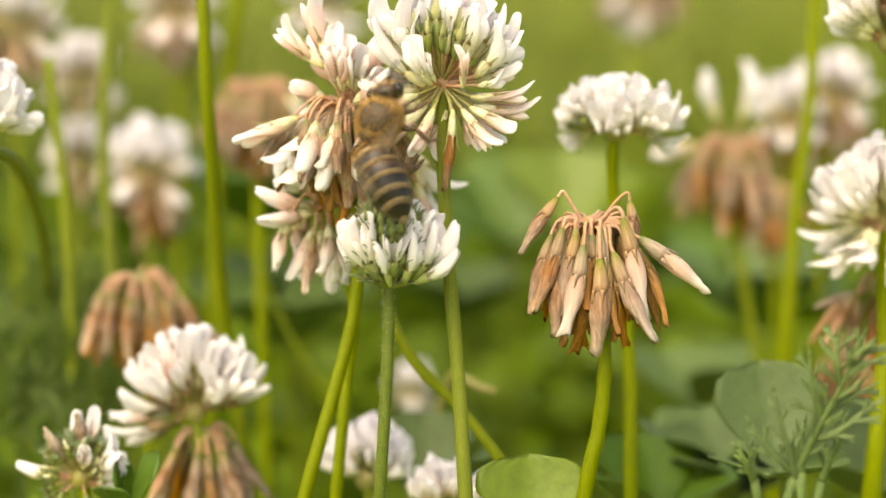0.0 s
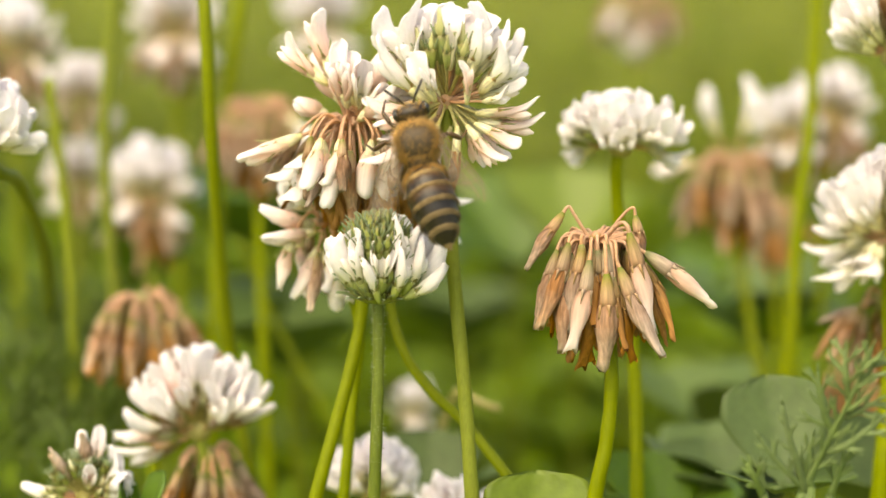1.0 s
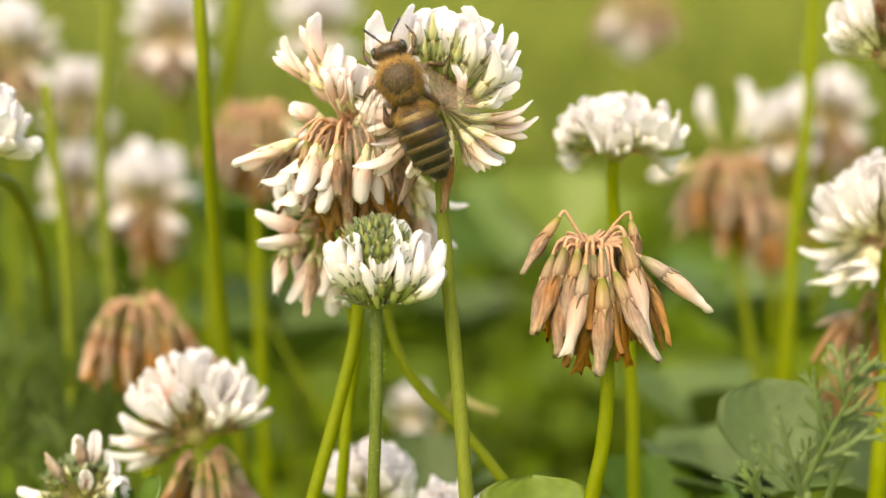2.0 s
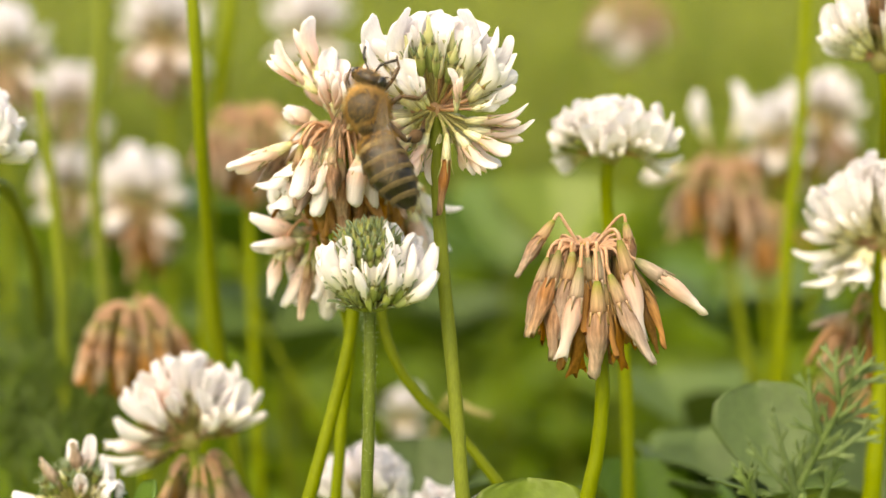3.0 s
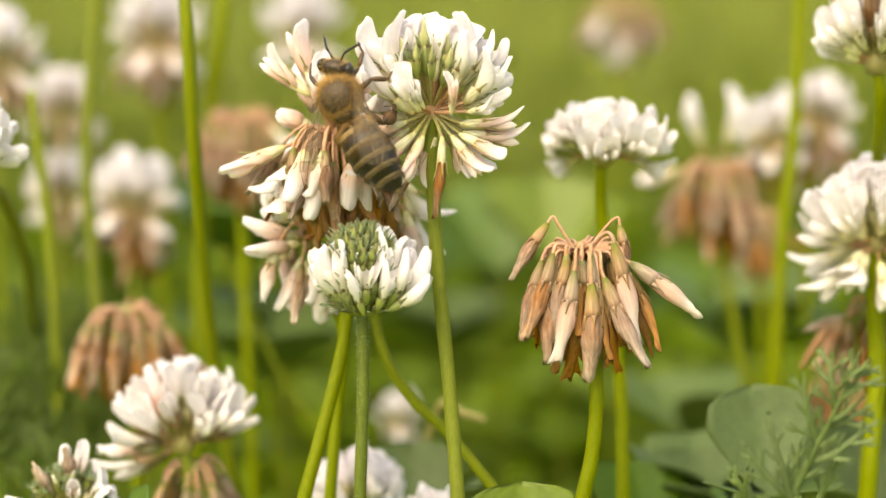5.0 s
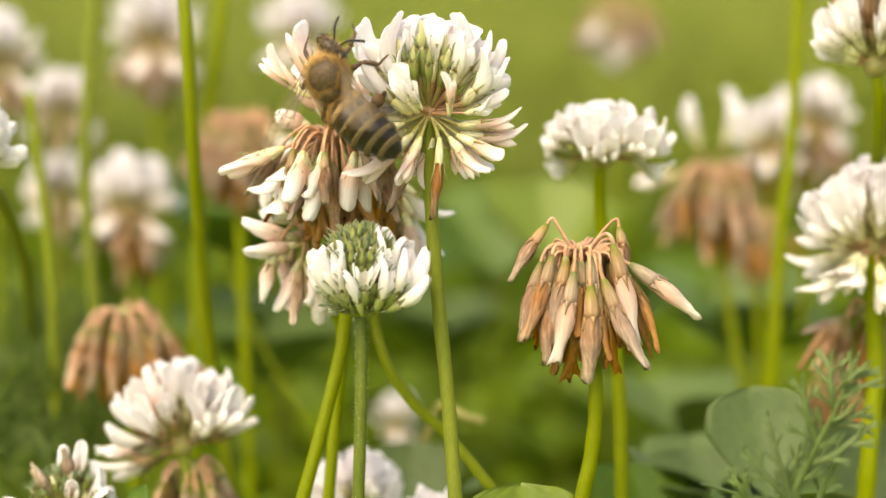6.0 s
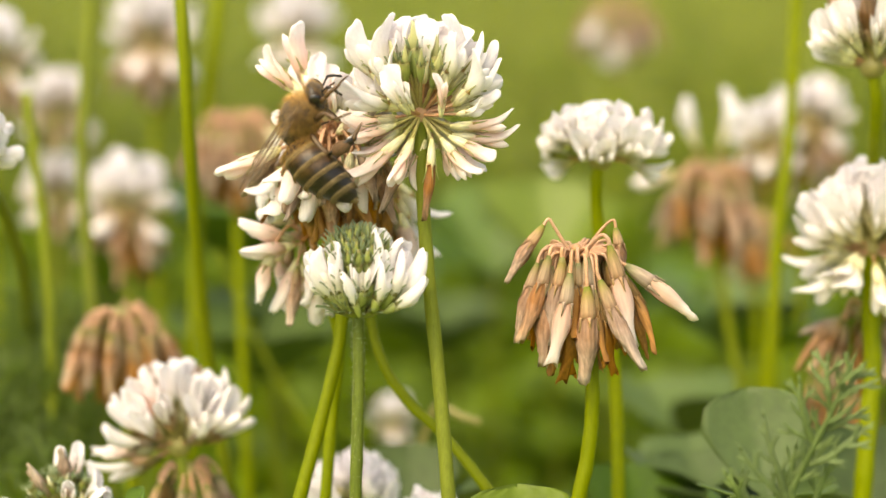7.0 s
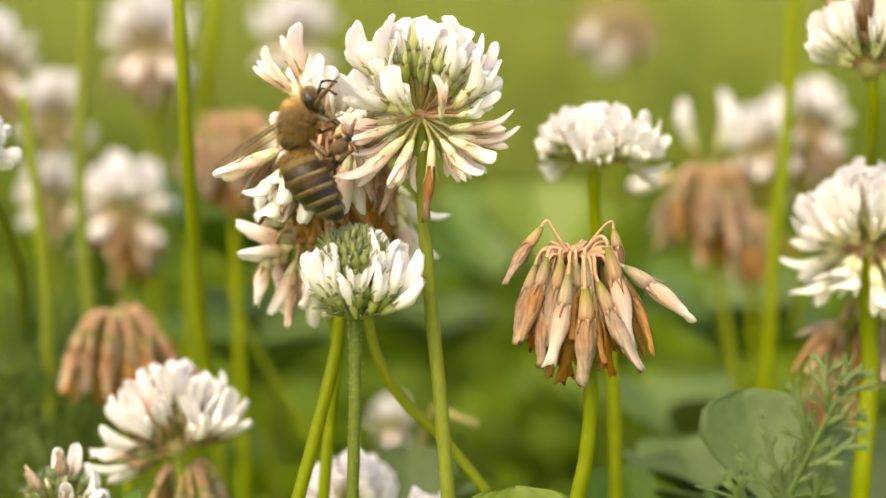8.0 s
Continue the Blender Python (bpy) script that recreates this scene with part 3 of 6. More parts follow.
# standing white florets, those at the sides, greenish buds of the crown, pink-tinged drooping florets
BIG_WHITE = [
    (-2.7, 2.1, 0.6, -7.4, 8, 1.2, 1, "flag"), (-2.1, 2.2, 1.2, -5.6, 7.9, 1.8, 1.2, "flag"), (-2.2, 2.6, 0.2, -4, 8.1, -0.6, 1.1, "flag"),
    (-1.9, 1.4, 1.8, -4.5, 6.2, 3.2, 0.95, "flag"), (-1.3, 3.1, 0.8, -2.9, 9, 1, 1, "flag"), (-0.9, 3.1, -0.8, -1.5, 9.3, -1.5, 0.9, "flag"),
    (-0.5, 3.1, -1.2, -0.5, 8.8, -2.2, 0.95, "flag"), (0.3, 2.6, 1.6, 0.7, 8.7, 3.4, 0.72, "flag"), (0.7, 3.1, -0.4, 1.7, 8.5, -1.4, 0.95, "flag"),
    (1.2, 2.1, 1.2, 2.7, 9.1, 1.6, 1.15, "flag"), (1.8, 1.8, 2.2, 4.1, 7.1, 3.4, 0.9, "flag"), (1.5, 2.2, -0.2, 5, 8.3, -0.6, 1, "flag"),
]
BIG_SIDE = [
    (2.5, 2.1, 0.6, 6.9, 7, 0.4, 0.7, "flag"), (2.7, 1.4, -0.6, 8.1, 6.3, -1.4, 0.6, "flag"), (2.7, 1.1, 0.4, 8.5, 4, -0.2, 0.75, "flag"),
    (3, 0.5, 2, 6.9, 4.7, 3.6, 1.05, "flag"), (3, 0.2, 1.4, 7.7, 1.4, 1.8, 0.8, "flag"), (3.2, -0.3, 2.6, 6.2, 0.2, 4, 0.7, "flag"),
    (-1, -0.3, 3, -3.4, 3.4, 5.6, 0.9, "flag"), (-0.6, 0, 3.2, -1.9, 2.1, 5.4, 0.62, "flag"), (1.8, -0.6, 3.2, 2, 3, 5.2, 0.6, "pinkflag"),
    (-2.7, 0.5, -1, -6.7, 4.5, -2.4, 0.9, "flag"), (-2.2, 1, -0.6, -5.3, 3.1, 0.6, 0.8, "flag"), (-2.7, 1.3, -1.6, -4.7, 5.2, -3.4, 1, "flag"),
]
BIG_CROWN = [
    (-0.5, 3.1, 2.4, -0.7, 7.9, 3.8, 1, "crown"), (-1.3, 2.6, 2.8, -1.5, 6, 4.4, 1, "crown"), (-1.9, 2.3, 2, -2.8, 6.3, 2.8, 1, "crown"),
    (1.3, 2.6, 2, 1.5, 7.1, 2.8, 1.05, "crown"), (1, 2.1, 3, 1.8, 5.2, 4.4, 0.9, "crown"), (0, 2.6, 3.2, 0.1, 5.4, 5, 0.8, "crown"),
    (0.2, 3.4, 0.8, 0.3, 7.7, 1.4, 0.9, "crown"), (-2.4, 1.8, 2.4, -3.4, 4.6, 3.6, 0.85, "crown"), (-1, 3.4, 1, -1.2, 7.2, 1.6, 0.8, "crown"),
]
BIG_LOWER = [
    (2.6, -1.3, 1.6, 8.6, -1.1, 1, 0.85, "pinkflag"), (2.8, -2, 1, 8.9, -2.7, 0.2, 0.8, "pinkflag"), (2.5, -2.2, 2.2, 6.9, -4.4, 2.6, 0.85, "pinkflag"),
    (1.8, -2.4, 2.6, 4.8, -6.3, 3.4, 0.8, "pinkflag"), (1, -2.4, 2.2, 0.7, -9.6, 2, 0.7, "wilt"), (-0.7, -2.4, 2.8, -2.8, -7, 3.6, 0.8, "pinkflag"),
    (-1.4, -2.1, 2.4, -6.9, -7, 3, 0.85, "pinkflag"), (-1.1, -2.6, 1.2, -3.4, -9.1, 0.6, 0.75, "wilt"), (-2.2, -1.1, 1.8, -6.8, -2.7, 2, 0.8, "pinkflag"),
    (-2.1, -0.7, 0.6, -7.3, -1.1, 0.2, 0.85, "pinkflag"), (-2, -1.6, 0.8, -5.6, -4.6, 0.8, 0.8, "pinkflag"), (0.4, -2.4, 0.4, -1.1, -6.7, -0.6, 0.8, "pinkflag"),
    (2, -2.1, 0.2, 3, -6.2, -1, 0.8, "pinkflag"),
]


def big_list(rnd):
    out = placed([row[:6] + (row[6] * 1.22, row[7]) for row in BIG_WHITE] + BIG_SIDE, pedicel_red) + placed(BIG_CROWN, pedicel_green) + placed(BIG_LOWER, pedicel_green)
    # the far side, filled evenly
    for i in range(26):
        el, az = -50 + 125 * (i + 0.5) / 26, 20 + 140 * ((i * 0.618) % 1)
        d = Vector((math.cos(radians(az)) * math.cos(radians(el)), math.sin(radians(az)) * math.cos(radians(el)), math.sin(radians(el))))
        out.append(((0, 0, 0), d * 2.6 * MM, d + Vector((rnd.gauss(0, 0.06), 0, 0.1 if el > 0 else -0.1)), "flag" if el > -5 else "pinkflag", (0.9, 0.95), (pedicel_red,)))
    return out


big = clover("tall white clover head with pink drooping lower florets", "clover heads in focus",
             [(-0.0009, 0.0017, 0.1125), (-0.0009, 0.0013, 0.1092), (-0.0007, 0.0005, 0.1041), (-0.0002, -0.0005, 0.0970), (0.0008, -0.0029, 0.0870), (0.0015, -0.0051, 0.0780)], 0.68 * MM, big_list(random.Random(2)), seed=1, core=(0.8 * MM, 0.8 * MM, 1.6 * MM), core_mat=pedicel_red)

# the floret of that head that the bee draws down
PULLED = spot(-2.6, 0.6, 1.6)
head_of_big = Vector((-0.0009, 0.0017, 0.1125)) - big.location


def pulled_pose(x, z, y):
    way_to = spot(x, z, y) - PULLED
    return aim(head_of_big + PULLED, way_to, U, 1.0)


stretched = FLORETS["flag", 1].copy()
stretched.transform(Matrix.Diagonal((0.95, 0.95, 1.32, 1)))
pulled = part("floret", stretched, big, m=pulled_pose(-7.2, 4.6, 2.4))
part("calyx", CALYCES["fresh", 1], pulled, m=Matrix.Translation((0, 0, -1.4 * MM)))

# young, half-open head with a green crown
YOUNG_PETALS = [
    (-1.6, -0.9, 0.4, -4.8, 2.5, 0.6, 0.95, "young"), (-1.3, -1.1, 1.2, -4.2, 3.7, 1.8, 1.05, "young"), (-0.8, -1.2, 2, -3.2, 4.4, 3, 1, "young"),
    (-1.1, 0.4, 2.4, -2.1, 4, 3.2, 0.85, "young"), (0.3, -1.8, 2.6, -1.1, 2.6, 4.4, 0.75, "young"), (0.4, -0.9, 2.8, 0.5, 4.1, 3.9, 1.05, "young"),
    (1.4, -1.4, 2.4, 3, 2.8, 3.6, 0.9, "young"), (1.5, -0.6, 1.6, 2.8, 6.1, 2, 1, "young"), (2.1, -0.6, 1, 4, 5.8, 1.2, 1.05, "young"),
    (2.3, -1.1, 1.8, 5.1, 3.8, 2.4, 1.1, "young"), (2.5, -1.2, 1.2, 6.6, 3.3, 1.4, 1.1, "young"), (2.4, -1.4, 2, 6.4, 1, 2.8, 0.95, "young"),
]


def young_head(rnd):
    out = []
    def flat(az):
        return Vector((math.cos(radians(az)), math.sin(radians(az)), 0))

    out += placed([row[:6] + (row[6] * 1.3, row[7]) for row in YOUNG_PETALS], pedicel_green)
    for i in range(11):
        h = flat(8 + i * 16.5 + rnd.gauss(0, 4))
        out.append(((0, 0, -MM), h * 1.8 * MM + Vector((0, 0, -0.4 * MM)), h * 0.62 + Vector((0, 0, 0.8)), "young", (rnd.uniform(0.62, 0.74), 1.0), None))
    for i in range(12):
        h = flat(i * 137.5 + rnd.gauss(0, 6))
        u = (i + 0.5) / 12
        out.append(((0, 0, 0), h * (1.5 + 0.5 * u) * MM + Vector((0, 0, (2.2 - 3.2 * u) * MM)), h * (0.4 + 0.35 * u) + Vector((0, 0, 0.9)), "tip", rnd.uniform(0.7, 0.95), None))
    for i in range(54):
        r = math.sqrt((i + 0.5) / 54)
        h = flat(i * 137.5) * r
        out.append(((0, 0, 0), h * 2.4 * MM + Vector((0, 0, (4.1 - 2.3 * r * r) * MM)), h * 0.45 + Vector((0, 0, 1)), "tip", rnd.uniform(0.6, 0.8), None))
    for i in range(16):
        h = flat(i * 22.5 + 9 + rnd.gauss(0, 4))
        out.append(((0, 0, 0), h * 0.7 * MM + Vector((0, 0, -1.7 * MM)), h * 1.0 + Vector((0, 0, 0.55)), "calyx", rnd.uniform(0.7, 0.85), None))
    return out


small = clover("half-open young white clover head with green bud crown", "clover heads in focus",
               [(-0.0071, -0.0036, 0.0964), (-0.0071, -0.0039, 0.0944), (-0.0070, -0.0044, 0.0904), (-0.0071, -0.0053, 0.0844), (-0.0073, -0.0061, 0.0783)], 0.58 * MM, young_head(random.Random(5)),
               hairy=True, seed=2, stem_mat=stem_olive, core=(2.1 * MM, 2.1 * MM, 2.0 * MM), core_mat=calyx_bud)

# spent head with arched red stalks
SPENT_FRONT = [
    (-3, 2.1, 0.6, -6.7, -2.8, 0.8, 1, "faded"), (-3.6, -1.3, 1.6, -5.8, -8.1, 2, 1.05, "faded"), (-2.8, -2.8, 2.4, -3.1, -10.6, 2.8, 1, "faded"),
    (-0.8, -2.2, 3.6, -1.9, -10.2, 4.4, 1.05, "blanched"), (0.7, -3.4, 3.8, 1, -12, 4.2, 1.1, "faded"), (1.9, -2.8, 3.2, 4.9, -10.5, 3.6, 1.1, "faded"),
    (2.8, 0.3, 2.4, 5.2, -8.4, 2.8, 1, "blanched"), (3.5, 1.9, 0.4, 4.5, -2.8, 0.2, 0.95, "faded"), (4.3, -1.5, 2, 11, -6.1, 2.2, 1.1, "blanched"),
    (4.2, -2.3, 1.2, 7.8, -8.6, 1.4, 0.85, "brown"), (4.6, -3.9, 0.6, 6.6, -9.7, 0.6, 0.8, "brown"),
]
SPENT_UNDER = [
    (-3.3, -3.4, 0.8, -4, -10.2, 0.8, 0.8, "brown"), (-1.5, -3.6, 2.4, -1.3, -11, 2.4, 0.9, "brown"), (-0.3, -3.9, 2.6, -0.3, -12.6, 2.6, 0.85, "brown"),
    (1.9, -4.4, 2.8, 2.5, -11.1, 2.8, 0.9, "brown"), (3.2, -3.9, 1.8, 3.9, -10.9, 1.8, 0.9, "brown"), (1.4, -3.6, 3.2, 1.9, -10.1, 3.4, 0.8, "brown"),
    (-2.2, -3.1, 1.6, -2.5, -9.5, 1.6, 0.8, "faded"),
]


def spent_list(rnd):
    def bow(base):
        h = Vector((base.x, base.y, 0))
        if base.z > 0:
            return h * 0.22 + Vector((0, 0, 1.7 * MM))
        return h * 0.3 + Vector((0, 0, 1.0 * MM + abs(base.z) * 0.28))

    out = placed(SPENT_FRONT + SPENT_UNDER, pedicel_red, bow, (0, 0, -1.3 * MM))
    out += drooped(rnd, 40, outer=4.0, lean=16, brown=0.6, size=(0.82, 0.98), keep=lambda h: h.y > -0.25 and abs(h.x) < 0.9, rise=0.45)
    out += drooped(rnd, 52, outer=3.5, lean=12, brown=1.4, size=(0.8, 1.0), rise=0.35)
    return out


spent = clover("spent clover head with drooping tan florets", "clover heads in focus",
               [(0.0127, -0.0000, 0.1003), (0.0132, -0.0001, 0.0959), (0.0141, -0.0015, 0.0893), (0.0141, -0.0022, 0.0848), (0.0136, -0.0028, 0.0807), (0.0129, -0.0032, 0.0775)], 0.72 * MM, spent_list(random.Random(9)), seed=3,
               core=(0.5 * MM, 0.5 * MM, 0.5 * MM), core_mat=pedicel_red)

# fading heads crowded behind the bee
FADING_UPPER = [
    ((-2.0, -0.5, 4.0), (-0.78, 0.05, 0.64), "pinkflag", 1.0), ((-1.5, 0.3, 4.3), (-0.32, 0.05, 0.95), "pinkflag", 1.1), ((-3.6, -0.8, -3.6), (-0.4, -0.4, -0.8), "flag", 0.72),
    ((-3.2, -1.4, -1.6), (-0.5, -0.6, -0.7), "flag", 0.62), ((-0.2, 0.8, 3.0), (-0.5, 0.1, 0.8), "pinkflag", 0.8), ((0.6, -1.4, 2.2), (-0.2, -0.3, 0.9), "pinkflag", 0.8),
    ((-4.4, -1.0, -0.7), (-1, -0.1, -0.42), "pinkflag", 1.1), ((1.2, 0.6, 2.2), (0.35, 0.2, 0.9), "pink", 0.85), ((2.0, 0.2, 1.6), (0.8, 0.1, 0.5), "open", 0.8),
    ((-3.2, -1.2, -2.2), (-0.6, -0.1, -0.6), "open", 0.62),
]
FADING_REST = [
    ((-3.0, -0.6, -2.8), (-0.3, -0.2, -0.8), "late", 0.66), ((-0.4, 0.4, 2.4), (-0.2, 0.1, 1), "open", 0.75), ((0.2, -0.8, 2.6), (-0.3, -0.3, 0.9), "open", 0.7),
    ((0.8, -1.0, 1.8), (0.1, -0.5, 0.9), "open", 0.75), ((1.5, -0.6, 0.8), (0.3, -0.5, 0.5), "late", 0.7), ((-0.6, 1.5, 1.8), (-0.4, 0.5, 0.7), "pink", 0.95),
    ((0.9, -1.8, 0.8), (0.6, -0.5, 0.5), "late", 0.8), ((-0.2, -1.2, 1.9), (-0.1, -0.4, 0.9), "pink", 0.75), ((2.6, -0.6, 0.2), (0.9, -0.2, 0.05), "pink", 0.9),
    ((-2.0, 1.4, 1.0), (-0.9, 0.4, 0.35), "pink", 0.62),
]


def fading_list(rnd):
    out = drooped(rnd, 58, outer=4.7, lean=24, brown=0.5, late=0.34, kinds=("faded", "brown"), size=(0.6, 0.78))
    for base, d, kind, s in FADING_UPPER + FADING_REST:
        out.append(((0, 0, 0), Vector(base) * MM, d, kind, s, (pedicel_red, Vector((0, 0, 0.6 * MM)))))
    return out


clover("fading clover head with pink petals turning tan", "clover heads in focus",
       [(-0.0102, 0.0074, 0.1095), (-0.0098, 0.0087, 0.1048), (-0.0090, 0.0086, 0.0967), (-0.0093, 0.0077, 0.0903), (-0.0110, 0.0057, 0.0830), (-0.0130, 0.0036, 0.0757)], 0.66 * MM, fading_list(random.Random(12)), seed=4)


def pale_list(rnd):
    out = drooped(rnd, 12, outer=3.6, lean=22, brown=0.25, kinds=("late", "faded"), size=(0.62, 0.75))
    for base, d, kind, s in (((-1.4, -0.6, 0.2), (-1, -0.1, 0.28), "late", 0.72), ((-1.2, -1.0, -0.4), (-0.95, -0.3, -0.12), "late", 0.7), ((-1.8, 0, 2.2), (-0.55, -0.2, 0.8), "open", 0.66),
                             ((-1.6, 0.2, 1.6), (-0.9, -0.2, 0.5), "open", 0.62), ((-1.0, -0.6, -1.8), (-0.42, -0.1, -0.95), "late", 0.74), ((0.4, -0.6, -2.0), (0.14, -0.1, -1), "late", 0.78),
                             ((-0.4, -0.8, -2.0), (-0.16, -0.2, -1), "late", 0.68)):
        out.append(((0, 0, 0), Vector(base) * MM, d, kind, s, (pedicel_red,)))
    return out


clover("pale pink clover head hidden behind a fading head", "clover heads in focus",
       [(-0.0125, 0.0130, 0.0993), (-0.0110, 0.0124, 0.0950), (-0.0095, 0.0116, 0.0895), (-0.0101, 0.0107, 0.0830), (-0.0108, 0.0085, 0.0744)], 0.6 * MM, pale_list(random.Random(21)), seed=5)
clover("brown withered clover head on a bent stalk", "clover heads in focus",
       [(-0.0060, 0.0149, 0.1058), (-0.0064, 0.0140, 0.0992), (-0.0064, 0.0119, 0.0917), (-0.0049, 0.0103, 0.0870), (-0.0024, 0.0098, 0.0835), (0.0009, 0.0093, 0.0805), (0.0054, 0.0076, 0.0752)], 0.55 * MM,
       drooped(random.Random(33), 36, outer=4.2, lean=26, brown=1.3, size=(0.72, 0.9), keep=lambda h: h.x < 0.6) +
       [((0, 0, 0), Vector((2.0, 0, -1.0)) * MM, Vector((0.5, 0.2, -0.6)), "open", 0.85, (pedicel_red,)), ((0, 0, 0), Vector((2.4, 0, -2.6)) * MM, Vector((0.3, 0.1, -0.8)), "open", 0.85, (pedicel_red,)), ((0, 0, 0), Vector((2.4, -0.6, -4.0)) * MM, Vector((0.3, 0, -1)), "pink", 0.85, (pedicel_red,)),
        ((0, 0, 0), Vector((2.0, 0, -5.0)) * MM, Vector((0.35, 0, -0.8)), "late", 0.8, (pedicel_red,))], seed=6)

# ---- clover heads round about ----
WHITE = [(-90, "pink"), (-15, "thin"), (10, "open"), (40, "thin"), (68, "slim"), (80, "bud")]
PINKISH = [(-90, "faded"), (-25, "pink"), (10, "thin"), (30, "open"), (50, "thin")]
SPENT_BG = "clover heads in the meadow"


def white_head(label, path, seed, n=44, kinds=WHITE, size=(0.85, 1.05), lo=-45, radius=0.7, reach=2.4, skirt=0, near=False, extra=(), mixed=0.0, squash=0.0, front=0.78, stray=("faded", "late", "crown")):
    rnd = random.Random(seed)
    fl = globe(rnd, n, kinds, lo=lo, size=(size[0] * 0.86, size[1] * 0.86), reach=reach * 0.9)
    fl = [f for f in fl if Vector(f[2]).normalized().dot(T) < front]
    fl = [f[:3] + (rnd.choice(stray) if rnd.random() < mixed * (1 + f[1].z / (2 * MM)) else f[3],) + f[4:] for f in fl]
    if squash:
        fl = [(a, Vector((b.x, b.y, b.z * (1 - squash))), Vector((d.x, d.y, d.z * (1 - 0.5 * squash))), k, z * (1 - squash * max(0, d.normalized().z) ** 2), p) for a, b, d, k, z, p in fl]
    for base, d, kind, s in extra:
        fl.append(((0, 0, 0), Vector(base) * MM, d, kind, s, (pedicel_red,)))
    if skirt:
        fl += drooped(rnd, skirt, outer=3.2, lean=14, brown=0.4, size=(0.8, 1.0))
    return clover(label, SPENT_BG, path, radius * MM, fl, near=near, seed=seed, core=(1.3 * MM, 1.3 * MM, 1.3 * MM))


def spent_head(label, path, seed, n=34, outer=5.0, brown=0.5, extra=(), radius=0.7, lean=18, kinds=("faded", "brown")):
    rnd = random.Random(seed)
    fl = drooped(rnd, n, outer=outer * 0.9, lean=lean, brown=brown, size=(0.8, 0.95), kinds=kinds)
    for base, d, kind, s in extra:
        fl.append(((0, 0, 0), Vector(base) * MM, d, kind, s, (pedicel_red,)))
    return clover(label, SPENT_BG, path, radius * MM, fl, near=False, seed=seed, core=(1.2 * MM, 1.2 * MM, 1.2 * MM))


white_head("flat-topped white clover head with green centre", [(0.0166, 0.0230, 0.1064), (0.0162, 0.0228, 0.1041), (0.0165, 0.0231, 0.0992), (0.0174, 0.0219, 0.0911), (0.0183, 0.0208, 0.0831), (0.0185, 0.0182, 0.0718)], 41,
           n=110, kinds=[(-90, "flag"), (64, "crown")], lo=-6, radius=0.72, size=(0.72, 0.86), reach=3.5, near=True, squash=0.22, front=1.1, mixed=0.2, stray=("crown", "crown", "tip"))
white_head("white clover head with brown bracts", [(0.0431, 0.0184, 0.1160), (0.0437, 0.0190, 0.1122), (0.0447, 0.0240, 0.1055), (0.0480, 0.0380, 0.0944), (0.0520, 0.0480, 0.0832)], 42, n=52, kinds=[(-90, "flag"), (50, "faded"), (70, "flag")], lo=-5, size=(1.0, 1.2), near=True)
white_head("large white clover head in full bloom", [(0.0446, 0.0237, 0.0972), (0.0446, 0.0228, 0.0898), (0.0448, 0.0221, 0.0852), (0.0439, 0.0199, 0.0763), (0.0435, 0.0192, 0.0716)], 43, n=84, mixed=0.0, kinds=[(-90, "flag")], lo=-32, radius=1.0, reach=3.0, size=(1.05, 1.25), near=True)
spent_head("brown spent clover head under a white one", [(0.0453, 0.0287, 0.0896), (0.0455, 0.0280, 0.0871), (0.0455, 0.0270, 0.0824), (0.0454, 0.0260, 0.0778)], 44, n=13, lean=62, brown=0.5, radius=0.6, outer=3.0)
spent_head("brown spent clover head with two remaining white florets", [(0.0370, 0.0906, 0.0981), (0.0377, 0.0893, 0.0891), (0.0392, 0.0878, 0.0786), (0.0414, 0.0864, 0.0680)], 45, n=40, outer=5.6, brown=0.45,
           extra=[((-2.2, 0, 3.4), (-0.2, 0, 1), "open", 0.95), ((1.4, 0, 3.6), (0.2, 0, 1), "open", 0.95), ((-5.0, 0, 0.0), (-1, 0, -0.2), "pink", 0.8)])
white_head("small white clover head far behind", [(0.0488, 0.1210, 0.0992), (0.0494, 0.1201, 0.0926), (0.0501, 0.1181, 0.0784), (0.0505, 0.1158, 0.0618)], 46, n=32, size=(0.62, 0.75), skirt=6)
white_head("white clover head with tan skirt far behind", [(0.0567, 0.1264, 0.1018), (0.0560, 0.1251, 0.0920), (0.0552, 0.1230, 0.0777), (0.0547, 0.1207, 0.0607)], 47, n=34, kinds=PINKISH, size=(0.75, 0.85), skirt=14)
spent_head("withered brown clover head far behind", [(0.0456, 0.1096, 0.0896), (0.0460, 0.1086, 0.0824), (0.0462, 0.1071, 0.0719), (0.0464, 0.1053, 0.0590)], 48, n=20, outer=3.5, brown=0.9)
white_head("white clover head with pinkish skirt", [(-0.0445, 0.1097, 0.0906), (-0.0442, 0.1088, 0.0840), (-0.0438, 0.1075, 0.0751), (-0.0430, 0.1053, 0.0590)], 49, n=36, kinds=PINKISH, skirt=12, size=(0.9, 1.0))
white_head("white clover head half hidden behind another", [(-0.0603, 0.1447, 0.0882), (-0.0599, 0.1438, 0.0818), (-0.0589, 0.1415, 0.0656), (-0.0585, 0.1395, 0.0512)], 50, n=32, kinds=PINKISH, size=(0.8, 0.95))
spent_head("tan spent clover head with pink florets", [(-0.0258, 0.0815, 0.1056), (-0.0259, 0.0803, 0.0969), (-0.0255, 0.0788, 0.0861), (-0.0248, 0.0765, 0.0701)], 51, n=44, outer=5.6, brown=0.45, lean=14, kinds=("faded", "brown"),
           extra=[((3.6, -1, -0.8), (0.7, -0.3, -0.6), "open", 0.9)])
